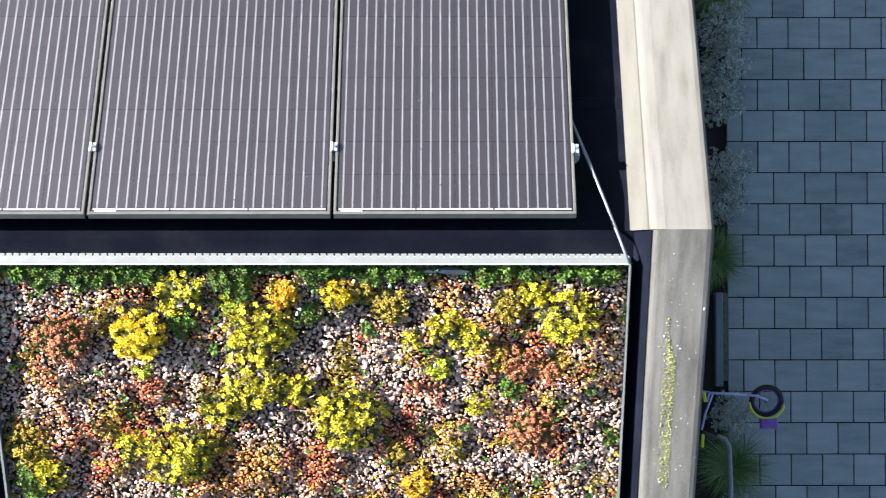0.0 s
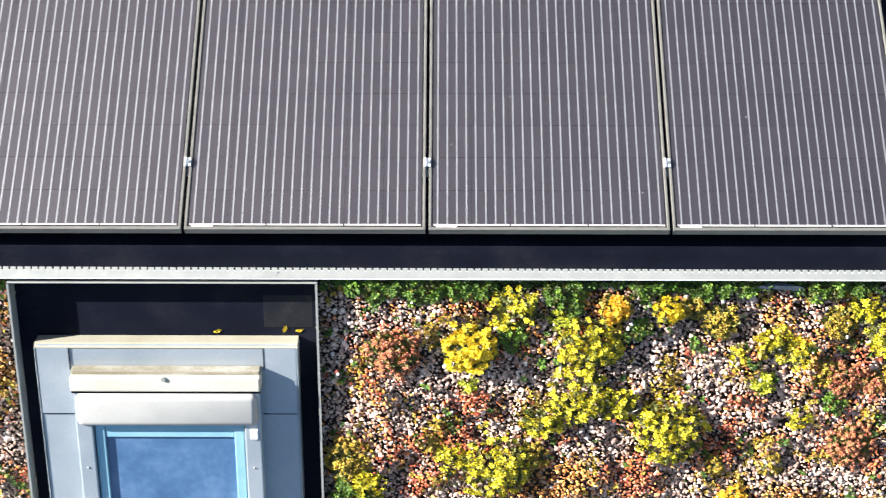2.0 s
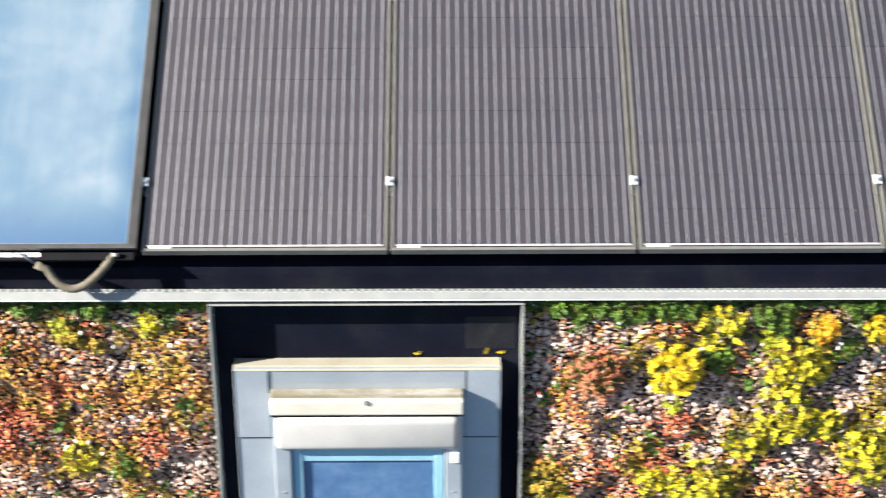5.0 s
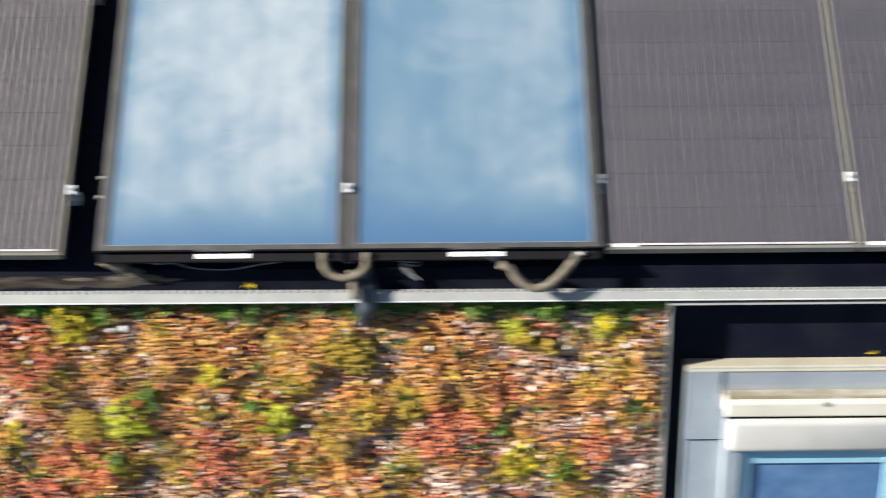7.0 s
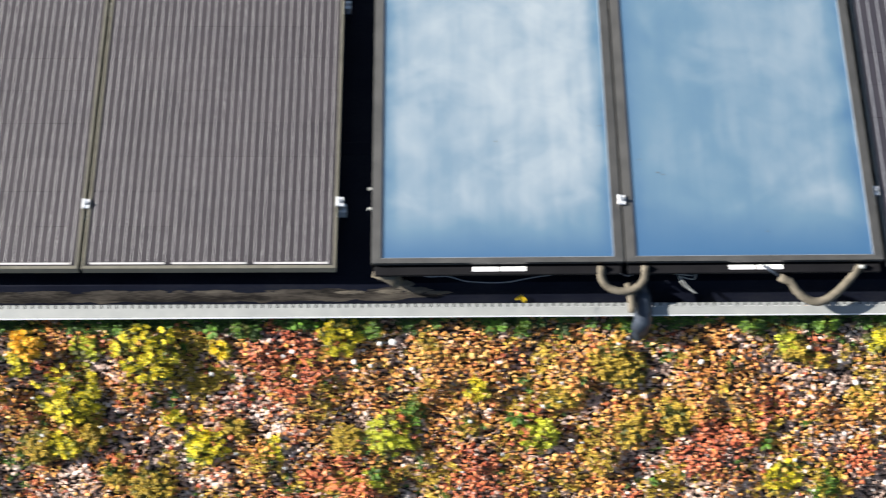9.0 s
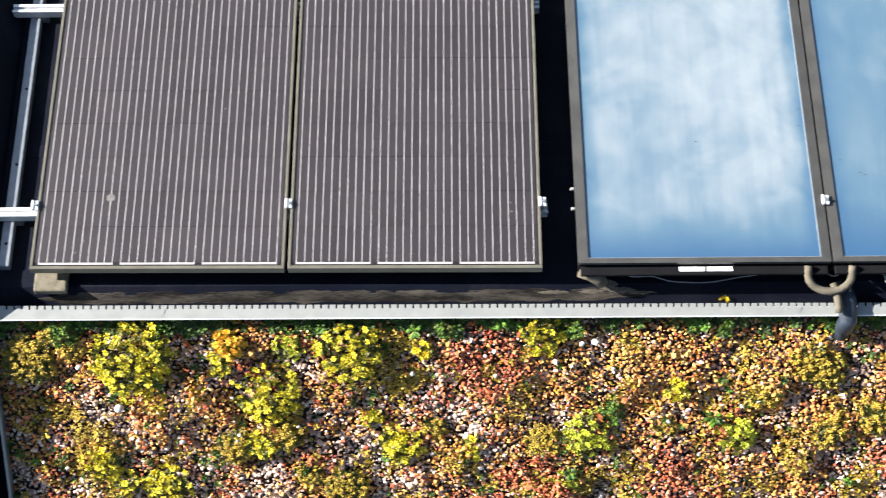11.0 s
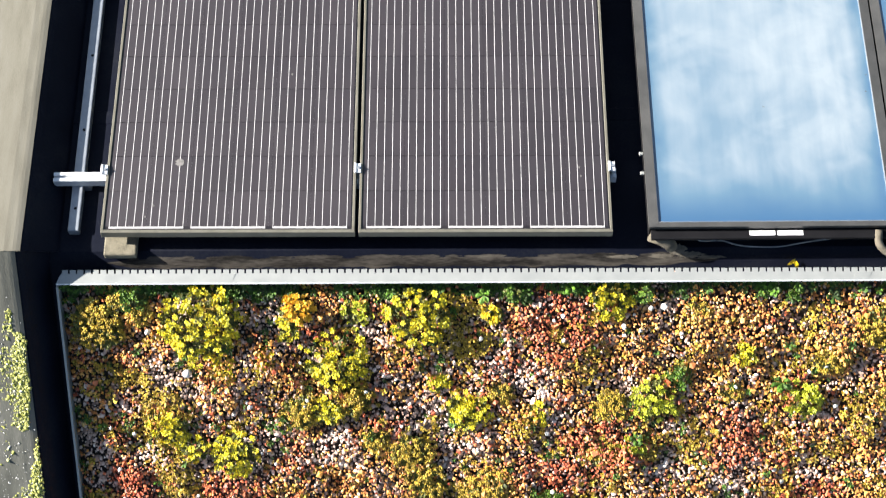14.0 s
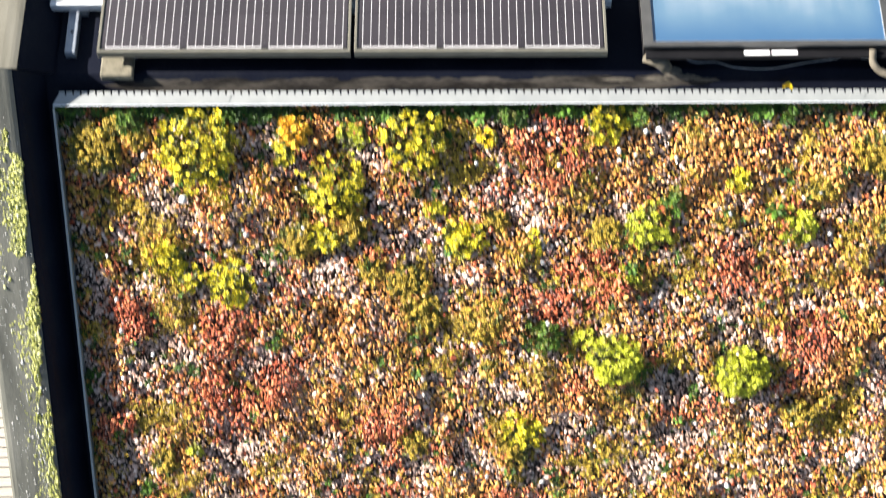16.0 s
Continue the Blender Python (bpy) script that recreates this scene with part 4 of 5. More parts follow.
# ---- planted beds ----
# x, y, radius, colour of single plants
PLANTS = [
    (2.18, -0.77, 0.128, "gold"),
    (2.36, -0.61, 0.107, "yellow"),
    (2.69, -0.75, 0.135, "yellow"),
    (2.65, -0.98, 0.140, "yellow"),
    (3.01, -0.61, 0.070, "gold"),
    (2.79, -0.62, 0.063, "amber"),
    (3.04, -1.14, 0.167, "yellow"),
    (2.30, -1.29, 0.167, "yellow"),
    (3.97, -0.70, 0.135, "yellow"),
    (3.46, -0.75, 0.079, "yellow"),
    (3.43, -0.93, 0.060, "bright"),
    (1.67, -1.42, 0.093, "green"),
    (2.36, -0.73, 0.070, "green"),
    (3.60, -1.08, 0.056, "yellow"),
    (2.78, -0.80, 0.051, "yellow"),
    (2.50, -1.09, 0.088, "yellow"),
    (-3.76, -0.61, 0.167, "yellow"),
    (-4.16, -0.65, 0.107, "olive"),
    (-3.37, -0.58, 0.070, "amber"),
    (-2.89, -0.58, 0.135, "yellow"),
    (-3.23, -0.79, 0.130, "yellow"),
    (-3.16, -0.95, 0.084, "olive"),
    (-3.65, -1.18, 0.107, "yellow"),
    (-3.82, -1.15, 0.070, "yellow"),
    (-3.41, -0.67, 0.051, "yellow"),
    (-1.93, -0.96, 0.107, "bright"),
    (-2.68, -1.00, 0.093, "yellow"),
    (-2.05, -1.50, 0.121, "bright"),
    (-1.52, -1.56, 0.126, "bright"),
    (-2.36, -1.41, 0.088, "green"),
    (-2.44, -1.82, 0.098, "yellow"),
    (-2.13, -0.56, 0.084, "yellow"),
    (-1.33, -0.96, 0.085, "bright"),
    (-3.13, -0.60, 0.065, "bright"),
    (-2.02, -1.17, 0.056, "bright"),
    (-4.02, -0.52, 0.058, "green"),
    (-0.35, -0.59, 0.051, "bright"),
    (-0.32, -1.15, 0.079, "yellow"),
    (-0.15, -1.19, 0.070, "green"),
    (0.01, -0.58, 0.060, "yellow"),
    (-1.84, -0.86, 0.056, "green"),
    (-2.72, -0.99, 0.070, "yellow"),
    (3.84, -0.61, 0.070, "yellow"),
    (1.72, -1.38, 0.070, "yellow"),
    (-2.60, -0.61, 0.042, "gold"),
    (-2.81, -0.88, 0.047, "yellow"),
    (-2.56, -0.94, 0.056, "olive"),
    (-2.41, -1.02, 0.060, "yellow"),
    (-2.11, -0.98, 0.060, "olive"),
    (-2.93, -1.18, 0.093, "olive"),
    (-2.87, -1.30, 0.098, "olive"),
    (-3.07, -1.13, 0.056, "olive"),
    (-3.38, -1.01, 0.084, "olive"),
    (-3.27, -1.00, 0.070, "yellow"),
    (-2.60, -1.35, 0.112, "olive"),
    (-2.49, -1.91, 0.079, "olive"),
    (-2.15, -1.18, 0.079, "olive"),
    (-3.51, -0.79, 0.051, "yellow"),
    (-3.67, -0.83, 0.051, "yellow"),
    (-4.00, -0.60, 0.060, "olive"),
    (-4.19, -0.59, 0.056, "olive"),
    (-1.78, -0.61, 0.056, "olive"),
    (-1.58, -0.78, 0.056, "yellow"),
    (-2.18, -1.42, 0.047, "bright"),
    (-3.99, -1.95, 0.060, "olive"),
    (-3.85, -1.90, 0.037, "bright"),
    (-2.58, -1.55, 0.051, "olive"),
    (-1.96, -1.56, 0.060, "green"),
    (-2.91, -1.88, 0.070, "olive"),
    (-1.25, -1.76, 0.070, "olive"),
    (-4.07, -0.55, 0.047, "olive"),
    (-1.62, -0.94, 0.051, "olive"),
    (-1.06, -0.67, 0.093, "olive"),
    (-0.95, -0.95, 0.093, "olive"),
    (-1.23, -0.80, 0.070, "olive"),
    (-2.13, -0.54, 0.051, "olive"),
    (-0.23, -0.67, 0.051, "olive"),
    (-0.34, -1.19, 0.070, "olive"),
    (-0.02, -0.84, 0.079, "olive"),
    (-0.33, -0.62, 0.070, "olive"),
    (-0.77, -0.90, 0.084, "olive"),
    (-0.98, -0.71, 0.084, "olive"),
    (0.12, -0.77, 0.060, "olive"),
    (2.79, -0.61, 0.070, "olive"),
    (3.73, -0.67, 0.079, "olive"),
    (3.58, -0.80, 0.079, "yellow"),
    (3.23, -0.67, 0.084, "olive"),
    (3.11, -0.61, 0.056, "olive"),
    (3.32, -0.80, 0.051, "yellow"),
    (1.88, -0.80, 0.056, "olive"),
    (2.60, -0.61, 0.056, "green"),
    (3.75, -1.02, 0.056, "green"),
    (3.68, -0.89, 0.079, "olive"),
    (2.18, -0.94, 0.042, "bright"),
    (3.25, -1.29, 0.056, "olive"),
    (3.49, -1.29, 0.065, "olive"),
    (2.44, -1.26, 0.079, "olive"),
    (2.10, -1.26, 0.070, "yellow"),
    (3.34, -1.44, 0.070, "amber"),
    (1.85, -0.80, 0.118, "red"),
    (3.76, -0.91, 0.095, "red"),
    (3.83, -1.20, 0.110, "red"),
    (3.90, -0.93, 0.070, "red"),
    (1.66, -1.27, 0.110, "olive"),
    (1.74, -1.39, 0.090, "yellow"),
    (2.82, -1.02, 0.085, "yellow"),
    (2.57, -0.65, 0.060, "bright"),
    (2.90, -0.70, 0.050, "green"),
    (-3.92, -1.06, 0.085, "yellow"),
    (-2.11, -1.00, 0.075, "olive"),
]
# x of green seedlings in the shady strip by the edging, with their radius
for sx, sr in ((1.70, 0.04), (1.78, 0.055), (1.86, 0.05), (1.94, 0.06), (2.03, 0.055), (2.13, 0.06), (2.23, 0.05), (2.54, 0.06), (2.62, 0.045), (2.88, 0.055), (2.96, 0.04), (3.16, 0.05), (3.25, 0.045), (3.34, 0.04), (3.62, 0.055), (3.70, 0.045), (3.80, 0.04), (4.05, 0.055), (4.14, 0.05),
               (-4.04, 0.04), (-3.63, 0.04), (-2.52, 0.04), (-2.0, 0.045), (-1.4, 0.035), (-0.5, 0.045), (-0.2, 0.04)):
    PLANTS.append((sx, -0.53, sr, "seedling"))
# x, y, radius, colour of low carpets
PATCHES = [
    (1.86, -0.78, 0.116, "red"),
    (3.82, -0.92, 0.140, "red"),
    (3.84, -1.19, 0.140, "red"),
    (3.74, -0.71, 0.105, "orange"),
    (2.72, -0.61, 0.140, "orange"),
    (3.46, -0.66, 0.116, "orange"),
    (1.91, -1.24, 0.140, "red"),
    (3.39, -1.04, 0.116, "red"),
    (2.11, -1.09, 0.163, "red"),
    (3.61, -1.37, 0.140, "orange"),
    (2.90, -1.37, 0.163, "red"),
    (1.83, -0.80, 0.116, "red"),
    (1.97, -1.39, 0.070, "red"),
    (2.56, -1.34, 0.140, "orange"),
    (3.25, -1.24, 0.116, "red"),
    (-2.36, -0.67, 0.174, "red"),
    (-3.70, -1.38, 0.112, "red"),
    (-3.01, -1.80, 0.140, "red"),
    (-3.48, -1.59, 0.116, "red"),
    (-4.10, -1.31, 0.105, "red"),
    (-3.70, -1.65, 0.140, "red"),
    (-2.60, -1.34, 0.140, "orange"),
    (-3.94, -1.03, 0.116, "orange"),
    (-2.06, -0.73, 0.256, "orange"),
    (-1.61, -0.71, 0.256, "orange"),
    (-1.20, -0.74, 0.209, "orange"),
    (-2.91, -1.27, 0.163, "orange"),
    (-4.01, -0.59, 0.093, "orange"),
    (-3.29, -0.99, 0.140, "orange"),
    (-2.45, -1.81, 0.140, "orange"),
    (-2.16, -1.14, 0.116, "red"),
    (-1.11, -1.67, 0.163, "orange"),
    (-3.96, -1.92, 0.140, "orange"),
    (-4.20, -1.79, 0.093, "red"),
    (-1.23, -1.42, 0.140, "red"),
    (-3.21, -1.41, 0.163, "orange"),
    (-2.27, -1.27, 0.140, "red"),
    (-4.15, -0.85, 0.140, "orange"),
    (0.08, -0.77, 0.140, "orange"),
    (-0.98, -0.90, 0.186, "orange"),
    (-0.59, -1.02, 0.140, "red"),
    (0.06, -1.10, 0.116, "red"),
    (-0.61, -0.67, 0.163, "orange"),
    (-0.39, -0.86, 0.093, "red"),
    (-1.24, -0.66, 0.186, "orange"),
    (-1.53, -0.71, 0.163, "orange"),
    (-2.36, -0.68, 0.140, "red"),
    (-0.55, -0.81, 0.186, "orange"),
    (-0.65, -1.02, 0.140, "red"),
    (-0.13, -0.95, 0.163, "orange"),
    (-1.11, -1.11, 0.163, "orange"),
    (-1.57, -1.11, 0.116, "red"),
    (-0.89, -0.85, 0.116, "orange"),
]


def bed(x0, x1, top):
    nx, ny = int((x1 - x0) / 0.03), int((top - Y_END) / 0.03)
    bm = bmesh.new()
    grid = [[bm.verts.new((x0 + (x1 - x0) * i / nx, Y_END + (top - 0.006 - Y_END) * j / ny, 0.008 + 0.008 * noise.noise((i * 0.3, j * 0.3, x0)))) for j in range(ny + 1)] for i in range(nx + 1)]
    for i in range(nx):
        for j in range(ny):
            bm.faces.new((grid[i][j], grid[i + 1][j], grid[i + 1][j + 1], grid[i][j + 1]))
    ob = part("planting_substrate", finish(bm, True), SOIL, m=LOW)
    return tagged(ob, "dark mineral soil of the planted roof bed", "soil", kind="structure")


def fbm(x, y, s, seed):
    return np.array([noise.fractal((a * s, b * s, seed), 1.0, 2.0, 3) for a, b in zip(x, y)])


plants_l = [(*on_low(x, y), r, k) for x, y, r, k in PLANTS]
patches_l = [(*on_low(x, y), r, k) for x, y, r, k in PATCHES]
LOWEST = Y_END + 0.02
kinds = {"gravel": [], "red": [], "orange": [], "yellow": [], "green": []}
for x0, x1 in BEDS:
    top = -0.104 if x0 < 0 else -0.112
    bed(x0 + 0.002, x1 - 0.002, top)
    STEP = 0.0121
    gx, gy = np.meshgrid(np.arange(x0 + 0.01, x1 - 0.008, STEP), np.arange(LOWEST, top - 0.012, STEP))
    gx = (gx + rng.uniform(-0.5, 0.5, gx.shape) * STEP).ravel()
    gy = (gy + rng.uniform(-0.5, 0.5, gy.shape) * STEP).ravel()
    # further down the slope the grains are fewer and coarser
    below = np.where(gx < -0.6, -2.2, -1.5 - 0.5 * np.clip((-0.2 - gx) / 0.4, 0, 1)) - gy
    share = np.clip(1 - below / 0.45, 0.27, 1)
    keep = rng.uniform(0, 1, len(gx)) < share
    gx, gy, coarse = gx[keep], gy[keep], share[keep] ** -0.45
    n1, n2, n3 = fbm(gx, gy, 3.1, 3.0), fbm(gx, gy, 7.0, 9.0), fbm(gx, gy, 4.2, 21.0)
    red, orange = np.zeros(len(gx)), np.zeros(len(gx))
    for px, py, pr, k in patches_l:
        d = np.exp(-(((gx - px) ** 2 + (gy - py) ** 2) / (pr * 1.05) ** 2) ** 1.5)
        if k == "red":
            red = np.maximum(red, d)
        else:
            orange = np.maximum(orange, d)
    edge_dip = np.clip(1.6 * np.exp(-(L_TOP - gy) / 0.075), 0, 1) + np.exp(-(gx - x0) / 0.06) + np.exp(-(x1 - gx) / 0.06)
    relief = 0.03 * np.clip(n1, -1, 1) + 0.021 * np.clip(n2, -1, 1)
    relief = relief * (1 - np.clip(edge_dip, 0, 1)) - (0.03 if x0 < 0 else 0.02) * np.clip(edge_dip, 0, 1)
    shady = np.clip((gy - (L_TOP - 0.11)) / 0.06, 0, 1)          # mossy strip behind the edging, darkened with moss and bare soil for its shade
    # weaker along the left edge, imitating the verge's shade
    shady = np.maximum(shady, 0.4 * np.exp(-(gx - x0) / 0.05)) if x0 < 0 else shady
    west = np.clip(0.5 - (gx + 0.2) / 1.4, 0, 1)
    n4, n5 = fbm(gx, gy, 9.0, 33.0), fbm(gx, gy, 6.0, 47.0)
    score = np.stack([
        0.44 - 0.11 * west + 0.5 * n5,
        -0.02 + 0.1 * west + (0.5 + 0.28 * west) * red + 0.5 * n2,
        0.02 + 0.18 * west + 0.42 * orange + 0.45 * n1,
        -0.03 + 0.7 * n3 + 0.14 * orange + 0.12 * west,
        -0.16 + 0.75 * shady + 0.5 * n4,
    ])
    score += rng.gumbel(0, 0.125, score.shape)
    pick = np.argmax(score, 0)
    bare = rng.uniform(0, 1, len(gx)) < 0.12 + 0.4 * np.clip(-n2 - 0.2, 0, 1) + 0.5 * shady
    pick[bare & (pick == 0)] = -1
    lift = np.clip(np.take_along_axis(score, np.maximum(pick, 0)[None], 0)[0] - 0.45, 0, 0.5) * 0.03
    relief = relief + np.where(pick > 0, lift, 0)
    for i, k in enumerate(("gravel", "red", "orange", "yellow", "green")):
        sel = pick == i
        kinds[k].append(np.stack([gx[sel], gy[sel], relief[sel], coarse[sel]], -1))
    # a second, finer layer of stones in the gaps
    m = len(gx) // 6
    sel = rng.choice(len(gx), m, replace=False)
    kinds["gravel"].append(np.stack([gx[sel] + 0.008, gy[sel] + 0.006, relief[sel] - 0.009, coarse[sel]], -1))

look_up = {
    "gravel": (stone_shape(), 0.0060, 0.34, PEBBLE, 0.6, (1.15, 0.95, 0.72), "gravel", "pinkish grey and white gravel between the sedum", "gravel"),
    "red": (bud_shape(), 0.006, 0.3, RED, 0.5, (1, 1, 1.1), "red_sedum", "low carpet of red stonecrop shoots", "sedum"),
    "orange": (bud_shape(), 0.006, 0.3, ORANGE, 0.5, (1, 1, 1.1), "orange_sedum", "low carpet of orange stonecrop shoots", "sedum"),
    "yellow": (rosette_shape(4, 0.6, 0.34), 0.0092, 0.32, OLIVE, 0.4, (1, 1, 0.8), "golden_sedum", "scattered olive and golden stonecrop heads", "sedum"),
    "green": (rosette_shape(5), 0.0125, 0.35, MOSS, 0.4, (1, 1, 0.9), "moss", "dark green moss and seedlings in the shady strip", "moss"),
}
for k, (shape, size, spread, mat, lean, squash, name, label, cat) in look_up.items():
    grains = np.concatenate(kinds[k])
    pos, n = grains[:, :3], len(grains)
    sc = rng.lognormal(math.log(size), spread, n) * grains[:, 3]
    sc = sc[:, None] * np.array(squash) * rng.uniform(0.8, 1.2, (n, 3))
    pos[:, 2] += 0.041 + 0.35 * sc[:, 2] + (0.006 if k != "gravel" else 0)
    ob = new(name, scatter_mesh(name, *shape, matrices(pos, random_turns(n, lean), sc), mat, False))
    ob.matrix_basis = LOW
    tagged(ob, label, cat, kind="stuff")

PLANT_LOOK = {"yellow": (YELLOW, "yellow-green stonecrop cushion in the gravel"), "bright": (BRIGHT, "bright lime green stonecrop cushion in the gravel"), "amber": (AMBER, "orange-gold stonecrop cushion in the gravel"), "gold": (GOLD, "golden yellow stonecrop cushion in the gravel"), "olive": (OLIVE, "olive and tan stonecrop mat in the gravel"), "green": (LEAFGREEN, "dark green stonecrop clump in the gravel"), "red": (RUSSET, "red and russet stonecrop mound in the gravel"), "seedling": (LEAFGREEN, "fresh green seedlings and moss along the edging")}


def sedum_plant(x, y, r, kind):
    """A loose cushion: many leaf heads over an uneven dome, dark foliage inside."""
    mat, label = PLANT_LOOK[kind]
    p = holder("sedum_plant", LOW @ pose(x, y, 0.034), label, "sedum plant", "stonecrop cushions")
    dense, flat = kind in ("gold", "amber") or (kind == "bright" and r > 0.1), kind in ("olive", "red")
    size = 0.013 if dense else 0.0105 if flat else 0.0138
    n = int((r / size) ** 2 * (2.3 if dense else 1.3 if flat else 1.3)) + 6
    seed = x * 3.7 + y
    rad = rng.uniform(0, 1, n) ** (0.5 if dense else 0.62) * r * (1.0 if dense else 1.12)
    ang = rng.uniform(0, 2 * np.pi, n)
    rim = np.array([1 + 0.28 * noise.noise((math.cos(t) * 1.6 + seed, math.sin(t) * 1.6, seed)) for t in ang])
    px, py = np.cos(ang) * rad * rim, np.sin(ang) * rad * rim
    py = np.minimum(py, L_TOP - 0.022 - y)
    dome = np.sqrt(np.clip(1 - (rad / (r * 1.1)) ** 2, 0, 1)) * r * (0.8 if dense else 0.34 if flat else 0.55)
    pz = 0.012 + dome * rng.uniform(0.62, 1.08, n)
    tilt = random_turns(n, 0.35)
    s = rng.lognormal(math.log(size), 0.22, n)[:, None] * np.array((1, 1, 0.85))
    heads = new("crown", scatter_mesh("crown", *(head_shape() if flat else rosette_shape(6, 0.45, 0.3)), matrices(np.stack([px, py, pz], -1), tilt, s), mat, flat))
    heads.parent = p
    n2 = int(n * 0.9)
    rad = np.sqrt(rng.uniform(0, 1, n2)) * r * 0.95
    ang = rng.uniform(0, 2 * np.pi, n2)
    dome = np.sqrt(np.clip(1 - (rad / (r * 1.05)) ** 2, 0, 1)) * r * (0.55 if dense else 0.25 if flat else 0.42)
    pos = np.stack([np.cos(ang) * rad, np.sin(ang) * rad, 0.006 + dome * rng.uniform(0.5, 1.0, n2)], -1)
    s = rng.lognormal(math.log(0.015), 0.25, n2)[:, None] * np.array((1, 1, 0.9))
    inner = new("foliage", scatter_mesh("foliage", *rosette_shape(5), matrices(pos, random_turns(n2, 0.5), s), GREEN))
    inner.parent = p
    return p


for x, y, r, k in plants_l:
    sedum_plant(x, min(y, L_TOP - 0.95 * r - 0.02), r * 0.92, k)

# larger pale stones strewn over both beds
count = 230
px = np.where(rng.uniform(0, 1, count) < 0.66, rng.uniform(-4.2, 0.2, count), rng.uniform(1.62, 4.15, count))
py = rng.uniform(-1.9, -0.2, count)
sc = rng.lognormal(math.log(0.0085), 0.22, count)[:, None] * rng.uniform(0.8, 1.25, (count, 3)) * np.array((1, 1, 0.7))
pale = new("pale_stones", scatter_mesh("pale_stones", *stone_shape(), matrices(np.stack([px, py, np.full(count, 0.066)], -1), random_turns(count, 0.5), sc), LICHEN, False))
pale.matrix_basis = LOW
tagged(pale, "larger white stones strewn over the gravel", "stones", kind="stuff")

# dry stalks lying between the cushions
for x, y, a, ln in ((2.62, -0.93, 70, 0.14), (2.86, -1.05, 20, 0.12), (2.95, -1.08, -10, 0.1), (2.8, -1.0, 55, 0.09), (2.55, -0.88, 75, 0.1)):
    lx, ly = on_low(x, y)
    c, s = math.cos(radians(a)), math.sin(radians(a))
    pts = [(lx + c * ln * (t - 0.5) + 0.012 * math.sin(3 * t), ly + s * ln * (t - 0.5), 0.064 + 0.012 * math.sin(math.pi * t)) for t in (0, 0.25, 0.5, 0.75, 1)]
    tagged(part("dry_stalk", tube(pts, 0.0035, 6), DRY, m=LOW), "dry bleached stalk lying on the bed", "stalk", "dry stalks")
lx, ly = on_low(3.465, -0.512)
scrap = extrude_profile([(-0.1, 0.0), (0.09, 0.012), (0.095, -0.004), (0.02, -0.022), (-0.07, -0.016)], 0.0, 0.004, "y")
tagged(part("plastic_scrap", scrap, HOSE, m=LOW @ pose(lx, ly - 0.012, 0.06, 75)), "torn blue-grey plastic scrap lying by the edging", "scrap")
lx, ly = on_low(-3.822, -0.838)
bm = bmesh.new()
bmesh.ops.create_icosphere(bm, subdivisions=2, radius=0.019)
for v in bm.verts:
    v.co *= 1 + 0.15 * noise.noise(v.co * 60)
tagged(part("white_pebble", finish(bm, True), LICHEN, m=LOW @ pose(lx, ly, 0.066)), "single round white pebble on the gravel", "pebble")

# ---- beside the house: planting strip and paving ----


def shrub(x, y, r, h):
    s = holder("shrub", pose(x, y, 0), "silvery grey shrub in the border by the paving", "shrub", "silver shrubs")
    n = int(900 * (r / 0.3) ** 2)
    d = rng.normal(0, 1, (n, 3))
    d /= np.linalg.norm(d, axis=1)[:, None]
    d[:, 2] = np.abs(d[:, 2])
    k = rng.uniform(0.55, 1.05, n)
    lump = np.array([1 + 0.45 * noise.noise((a * 2.2 + x, b * 2.2 + y, c * 2.2)) for a, b, c in d])
    pos = d * (k * lump)[:, None] * np.array((r, r, h)) + np.array((0, 0, 0.03))
    sc = rng.lognormal(math.log(0.022), 0.3, n)[:, None] * np.array((1, 1, 1))
    o = new("foliage", scatter_mesh("foliage", *rosette_shape(5, 0.6, 0.16), matrices(pos, random_turns(n, 0.7), sc), SILVERLEAF))
    o.parent = s
    for a in range(5):
        t = a * 1.3 + x
        part("stem", tube([(0, 0, 0), (math.cos(t) * r * 0.3, math.sin(t) * r * 0.3, h * 0.5), (math.cos(t) * r * 0.6, math.sin(t) * r * 0.6, h * 0.8)], 0.008, 6), DRY, s)
    return s


def grass_tuft(x, y, r, h):
    n = 760
    ang = rng.uniform(0, 2 * np.pi, n)
    turns = random_turns(n, 0.18)
    pos = np.stack([np.cos(ang) * rng.uniform(0, 0.25 * r, n), np.sin(ang) * rng.uniform(0, 0.25 * r, n), np.zeros(n)], -1)
    sc = np.stack([rng.uniform(0.12, 0.2, n), r * rng.uniform(0.7, 1.15, n) * 1.1, h * rng.uniform(0.7, 1.2, n)], -1)
    g = holder("grass_tuft", pose(x, y, 0), "tuft of arching green ornamental grass", "grass", "grass tufts")
    o = new("blade_clump", scatter_mesh("blade_clump", *blade_shape(), matrices(pos, turns, sc), GRASSBLADE))
    o.parent = g
    return g


shrub(6.12, 1.98, 0.26, 0.5)
shrub(6.12, 1.62, 0.24, 0.5)
shrub(6.08, 1.3, 0.24, 0.45)
shrub(6.17, 0.62, 0.22, 0.5)
shrub(6.14, 0.32, 0.22, 0.4)
shrub(6.2, -1.72, 0.2, 0.4)
shrub(6.27, -2.65, 0.2, 0.35)
grass_tuft(6.12, 2.42, 0.42, 0.5)
grass_tuft(6.04, -0.2, 0.3, 0.5)
grass_tuft(6.2, -2.2, 0.36, 0.5)
tagged(part("edging_kerb", box(6.14, 6.195, -1.4, -0.55, -0.1, 0.032, 0.006), TIMBER), "short weathered timber kerb along the border", "kerb", kind="structure")
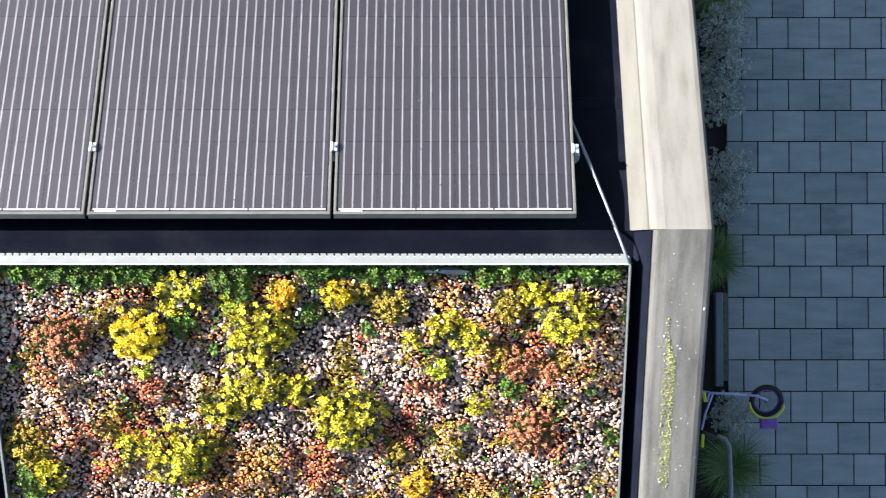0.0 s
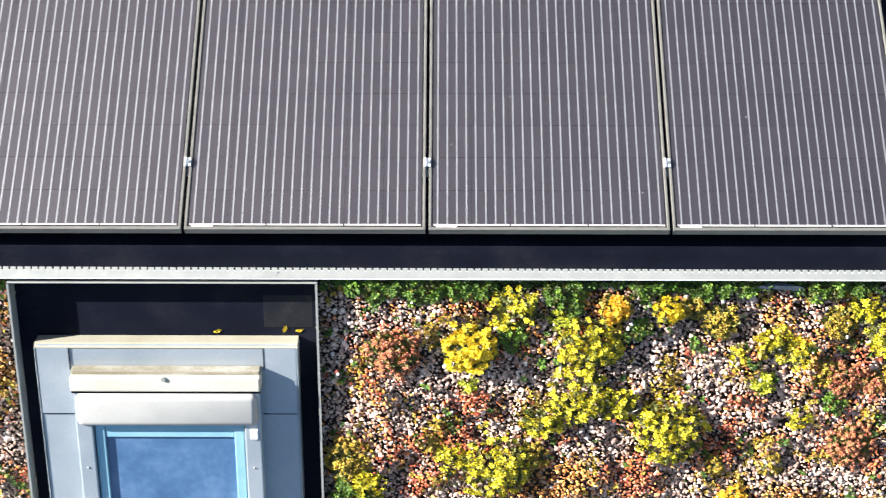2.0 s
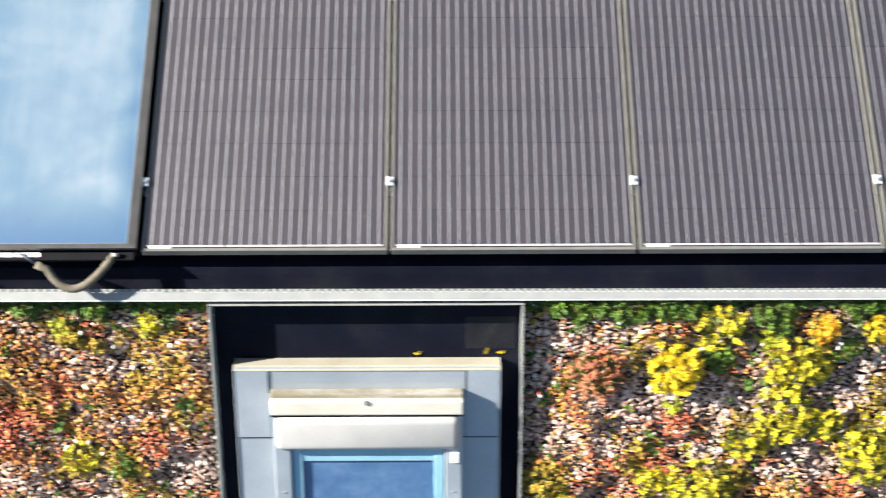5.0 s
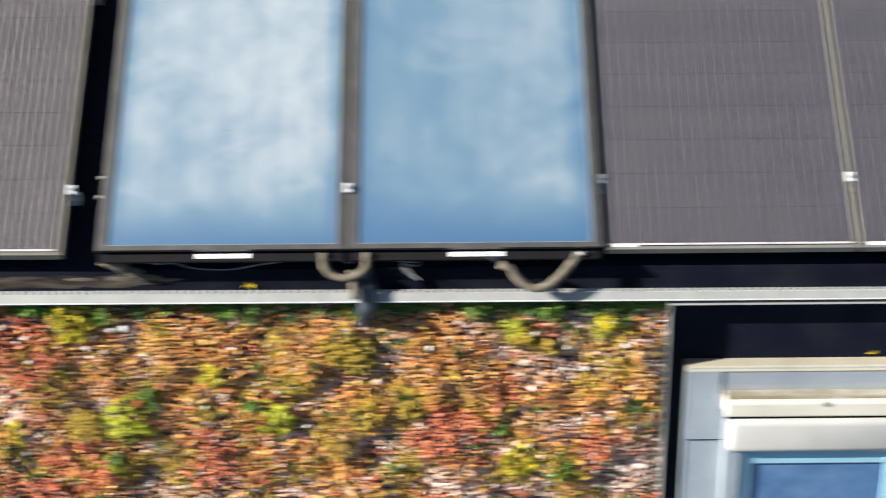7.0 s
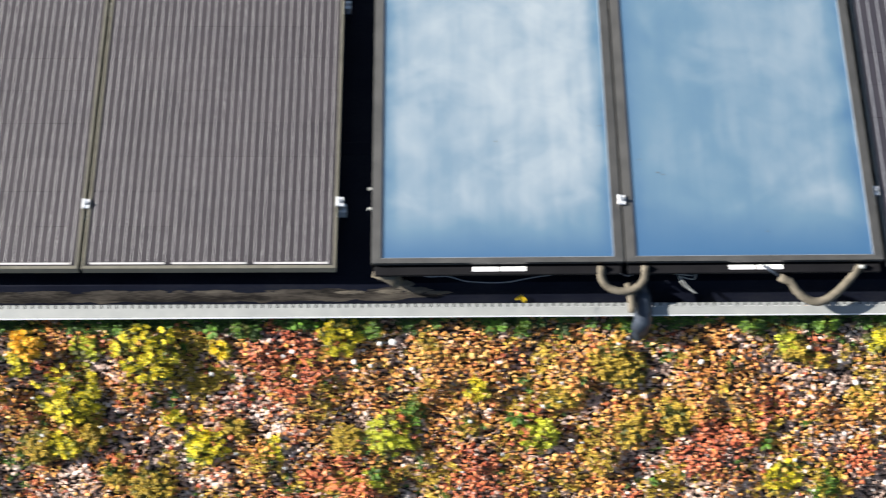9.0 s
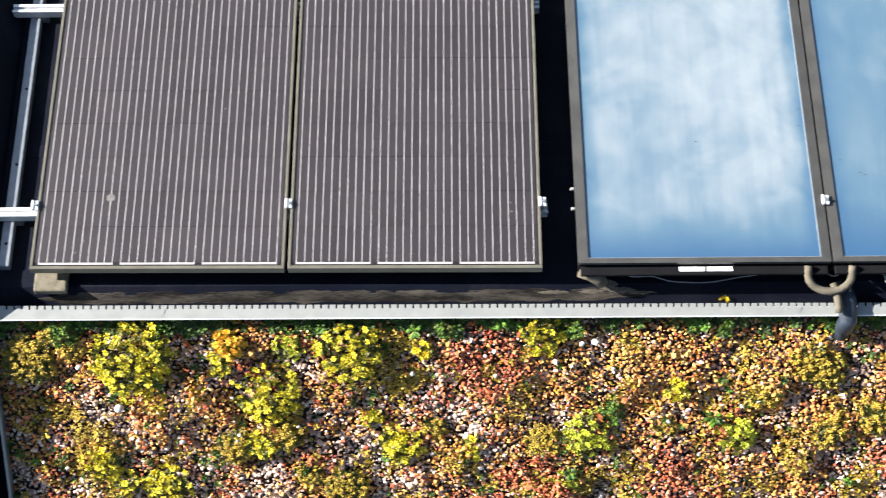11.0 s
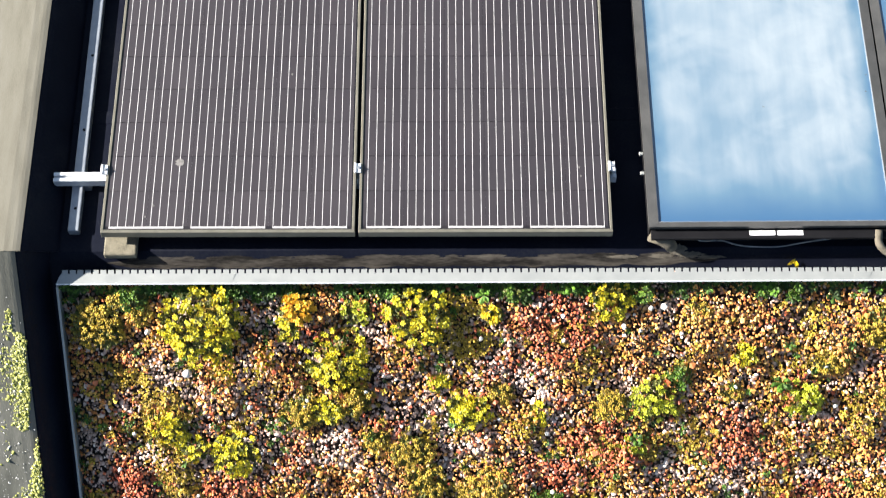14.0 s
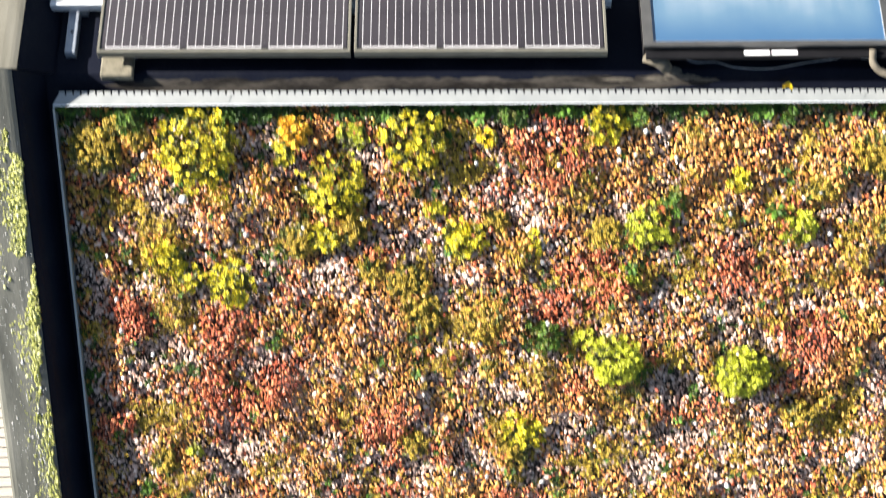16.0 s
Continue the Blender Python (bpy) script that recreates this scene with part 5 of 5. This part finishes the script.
tagged(part("timber_plank", box(6.06, 6.13, -1.45, -0.55, 0.0, 0.1, 0.006), PLANK), "weathered blue-grey plank along the border", "plank")
tagged(part("metal_hoop", tube([(5.96, -1.9, 0.0), (5.96, -1.9, 0.55), (5.99, -1.88, 0.62), (6.05, -1.91, 0.65), (6.085, -1.98, 0.65), (6.095, -2.3, 0.65), (6.095, -2.9, 0.65), (6.09, -3.0, 0.6), (6.09, -3.0, 0.0)], 0.024, 12), GALV), "bent galvanised steel tube hoop in the border", "hoop")

# child's bicycle tipped into the border
bike = holder("childs_bicycle", pose(6.475, -1.565, 0.42), "lilac child's bicycle with yellow grips fallen into the border", "bicycle")


def wheel_part(name, m):
    w = part(name, tube(arc((0, 0, 0), 0.138, 0, 360, 28, (1, 0, 0), (0, 1, 0)), 0.024, 10), TYRE, bike, "black tyre", m=m)
    part("rim", tube(arc((0, 0, 0), 0.112, 0, 360, 28, (1, 0, 0), (0, 1, 0)), 0.009, 8), PURPLE, w)
    part("hub", tube([(0, 0, -0.03), (0, 0, 0.03)], 0.018, 10), GALV, w)
    for k in range(10):
        a = 2 * math.pi * k / 10
        part("spoke", tube([(0, 0, 0), (math.cos(a) * 0.11, math.sin(a) * 0.11, 0)], 0.003, 5), GALV, w)
    return w


wheel_part("front_wheel", pose(0, 0, 0, 18, 0, 0))
wheel_part("rear_wheel", pose(-0.78, 0.12, -0.22, 30, -20, 0))
part("mudguard", tube(arc((0, 0, 0.03), 0.165, 185, 345, 16, (1, 0, 0), (0, 1, 0)), 0.012, 8), NEON, bike, "yellow mudguard")
part("fork", tube([(0.0, 0.01, 0.06), (-0.1, 0.05, 0.1), (-0.2, 0.06, 0.12)], 0.012, 8), LILAC, bike)
part("frame_tube", tube([(-0.2, 0.06, 0.12), (-0.4, 0.075, 0.14), (-0.54, 0.08, 0.14), (-0.78, 0.12, -0.2)], 0.012, 8), LILAC, bike)
part("handlebar", tube([(-0.58, 0.0, 0.16), (-0.56, 0.07, 0.15), (-0.52, 0.085, 0.14), (-0.6, -0.12, 0.16), (-0.63, -0.26, 0.16)], 0.011, 8), LILAC, bike)
for a, b in (((-0.61, 0.09, 0.16), (-0.595, 0.0, 0.16)), ((-0.62, -0.3, 0.16), (-0.625, -0.42, 0.15))):
    part("grip", tube([a, b], 0.016, 10), NEON, bike, "yellow rubber grip")
part("saddle", finish(box(-0.07, 0.1, -0.26, -0.16, 0.0, 0.05, 0.02, 3), True), PURPLE, bike, "purple saddle")

# pale ribbed shed roof below the mossy verge
shed = holder("shed_roof", pose(-5.75, -3.4, 2.45), "pale ribbed sheet roof of a low shed", "shed roof")
part("sheet", box(-0.75, 0.63, -2.6, 1.45, -0.03, 0.0), SHEETROOF, shed)
rib = mesh_from(extrude_profile([(-0.03, -0.002), (-0.016, 0.022), (0.016, 0.022), (0.03, -0.002)], -0.75, 0.63), "rib", SHEETROOF)
for k in range(52):
    o = new("rib", rib)
    o.parent = shed
    o.location = (0, -2.55 + 0.078 * k, 0)
for x in (-0.7, 0.55):
    for y in (-2.5, 1.35):
        part("post", box(x - 0.04, x + 0.04, y - 0.04, y + 0.04, -2.45, -0.03), TIMBER, shed)

# ---- paving slabs ----
slab = mesh_from(box(-0.145, 0.145, -0.145, 0.145, -0.06, 0.036, 0.004), "slab", PAVER)
rest, halves = [], []
for j in range(-13, 12):
    y = 0.603 + 0.3 * j - 0.15
    for i in range(26):
        x = 6.784 + 0.3 * (i - 3) + (0.15 if j % 2 else 0.0)
        if x - 0.15 < 6.17:
            if x + 0.05 > 6.2:
                halves.append((x + 0.075, y))
            continue
        if x < 8.2 and -3.0 < y < 3.0:
            o = new("slab", slab)
            o.parent = pavement
            o.matrix_basis = pose(x, y, 0.0015 * math.sin(i * 12.9 + j * 7.1), 0.25 * math.sin(i * 5 + j), 0.25 * math.cos(i * 3 + j * 2), 0.3 * math.sin(i * 7 + j * 4))
        else:
            rest.append((x, y))
bm = bmesh.new()
for x, y in rest:
    bmesh.ops.create_cube(bm, size=1, matrix=Matrix.LocRotScale((x, y, -0.01), None, (0.2914, 0.2914, 0.09)))
tagged(part("slabs_beyond", finish(bm), PAVER, pavement), kind="stuff")
half_slab = mesh_from(box(-0.0707, 0.0707, -0.1457, 0.1457, -0.06, 0.036, 0.004), "half_slab", PAVER)
for x, y in halves:
    o = new("half_slab", half_slab)
    o.parent = pavement
    o.matrix_basis = pose(x, y, 0)
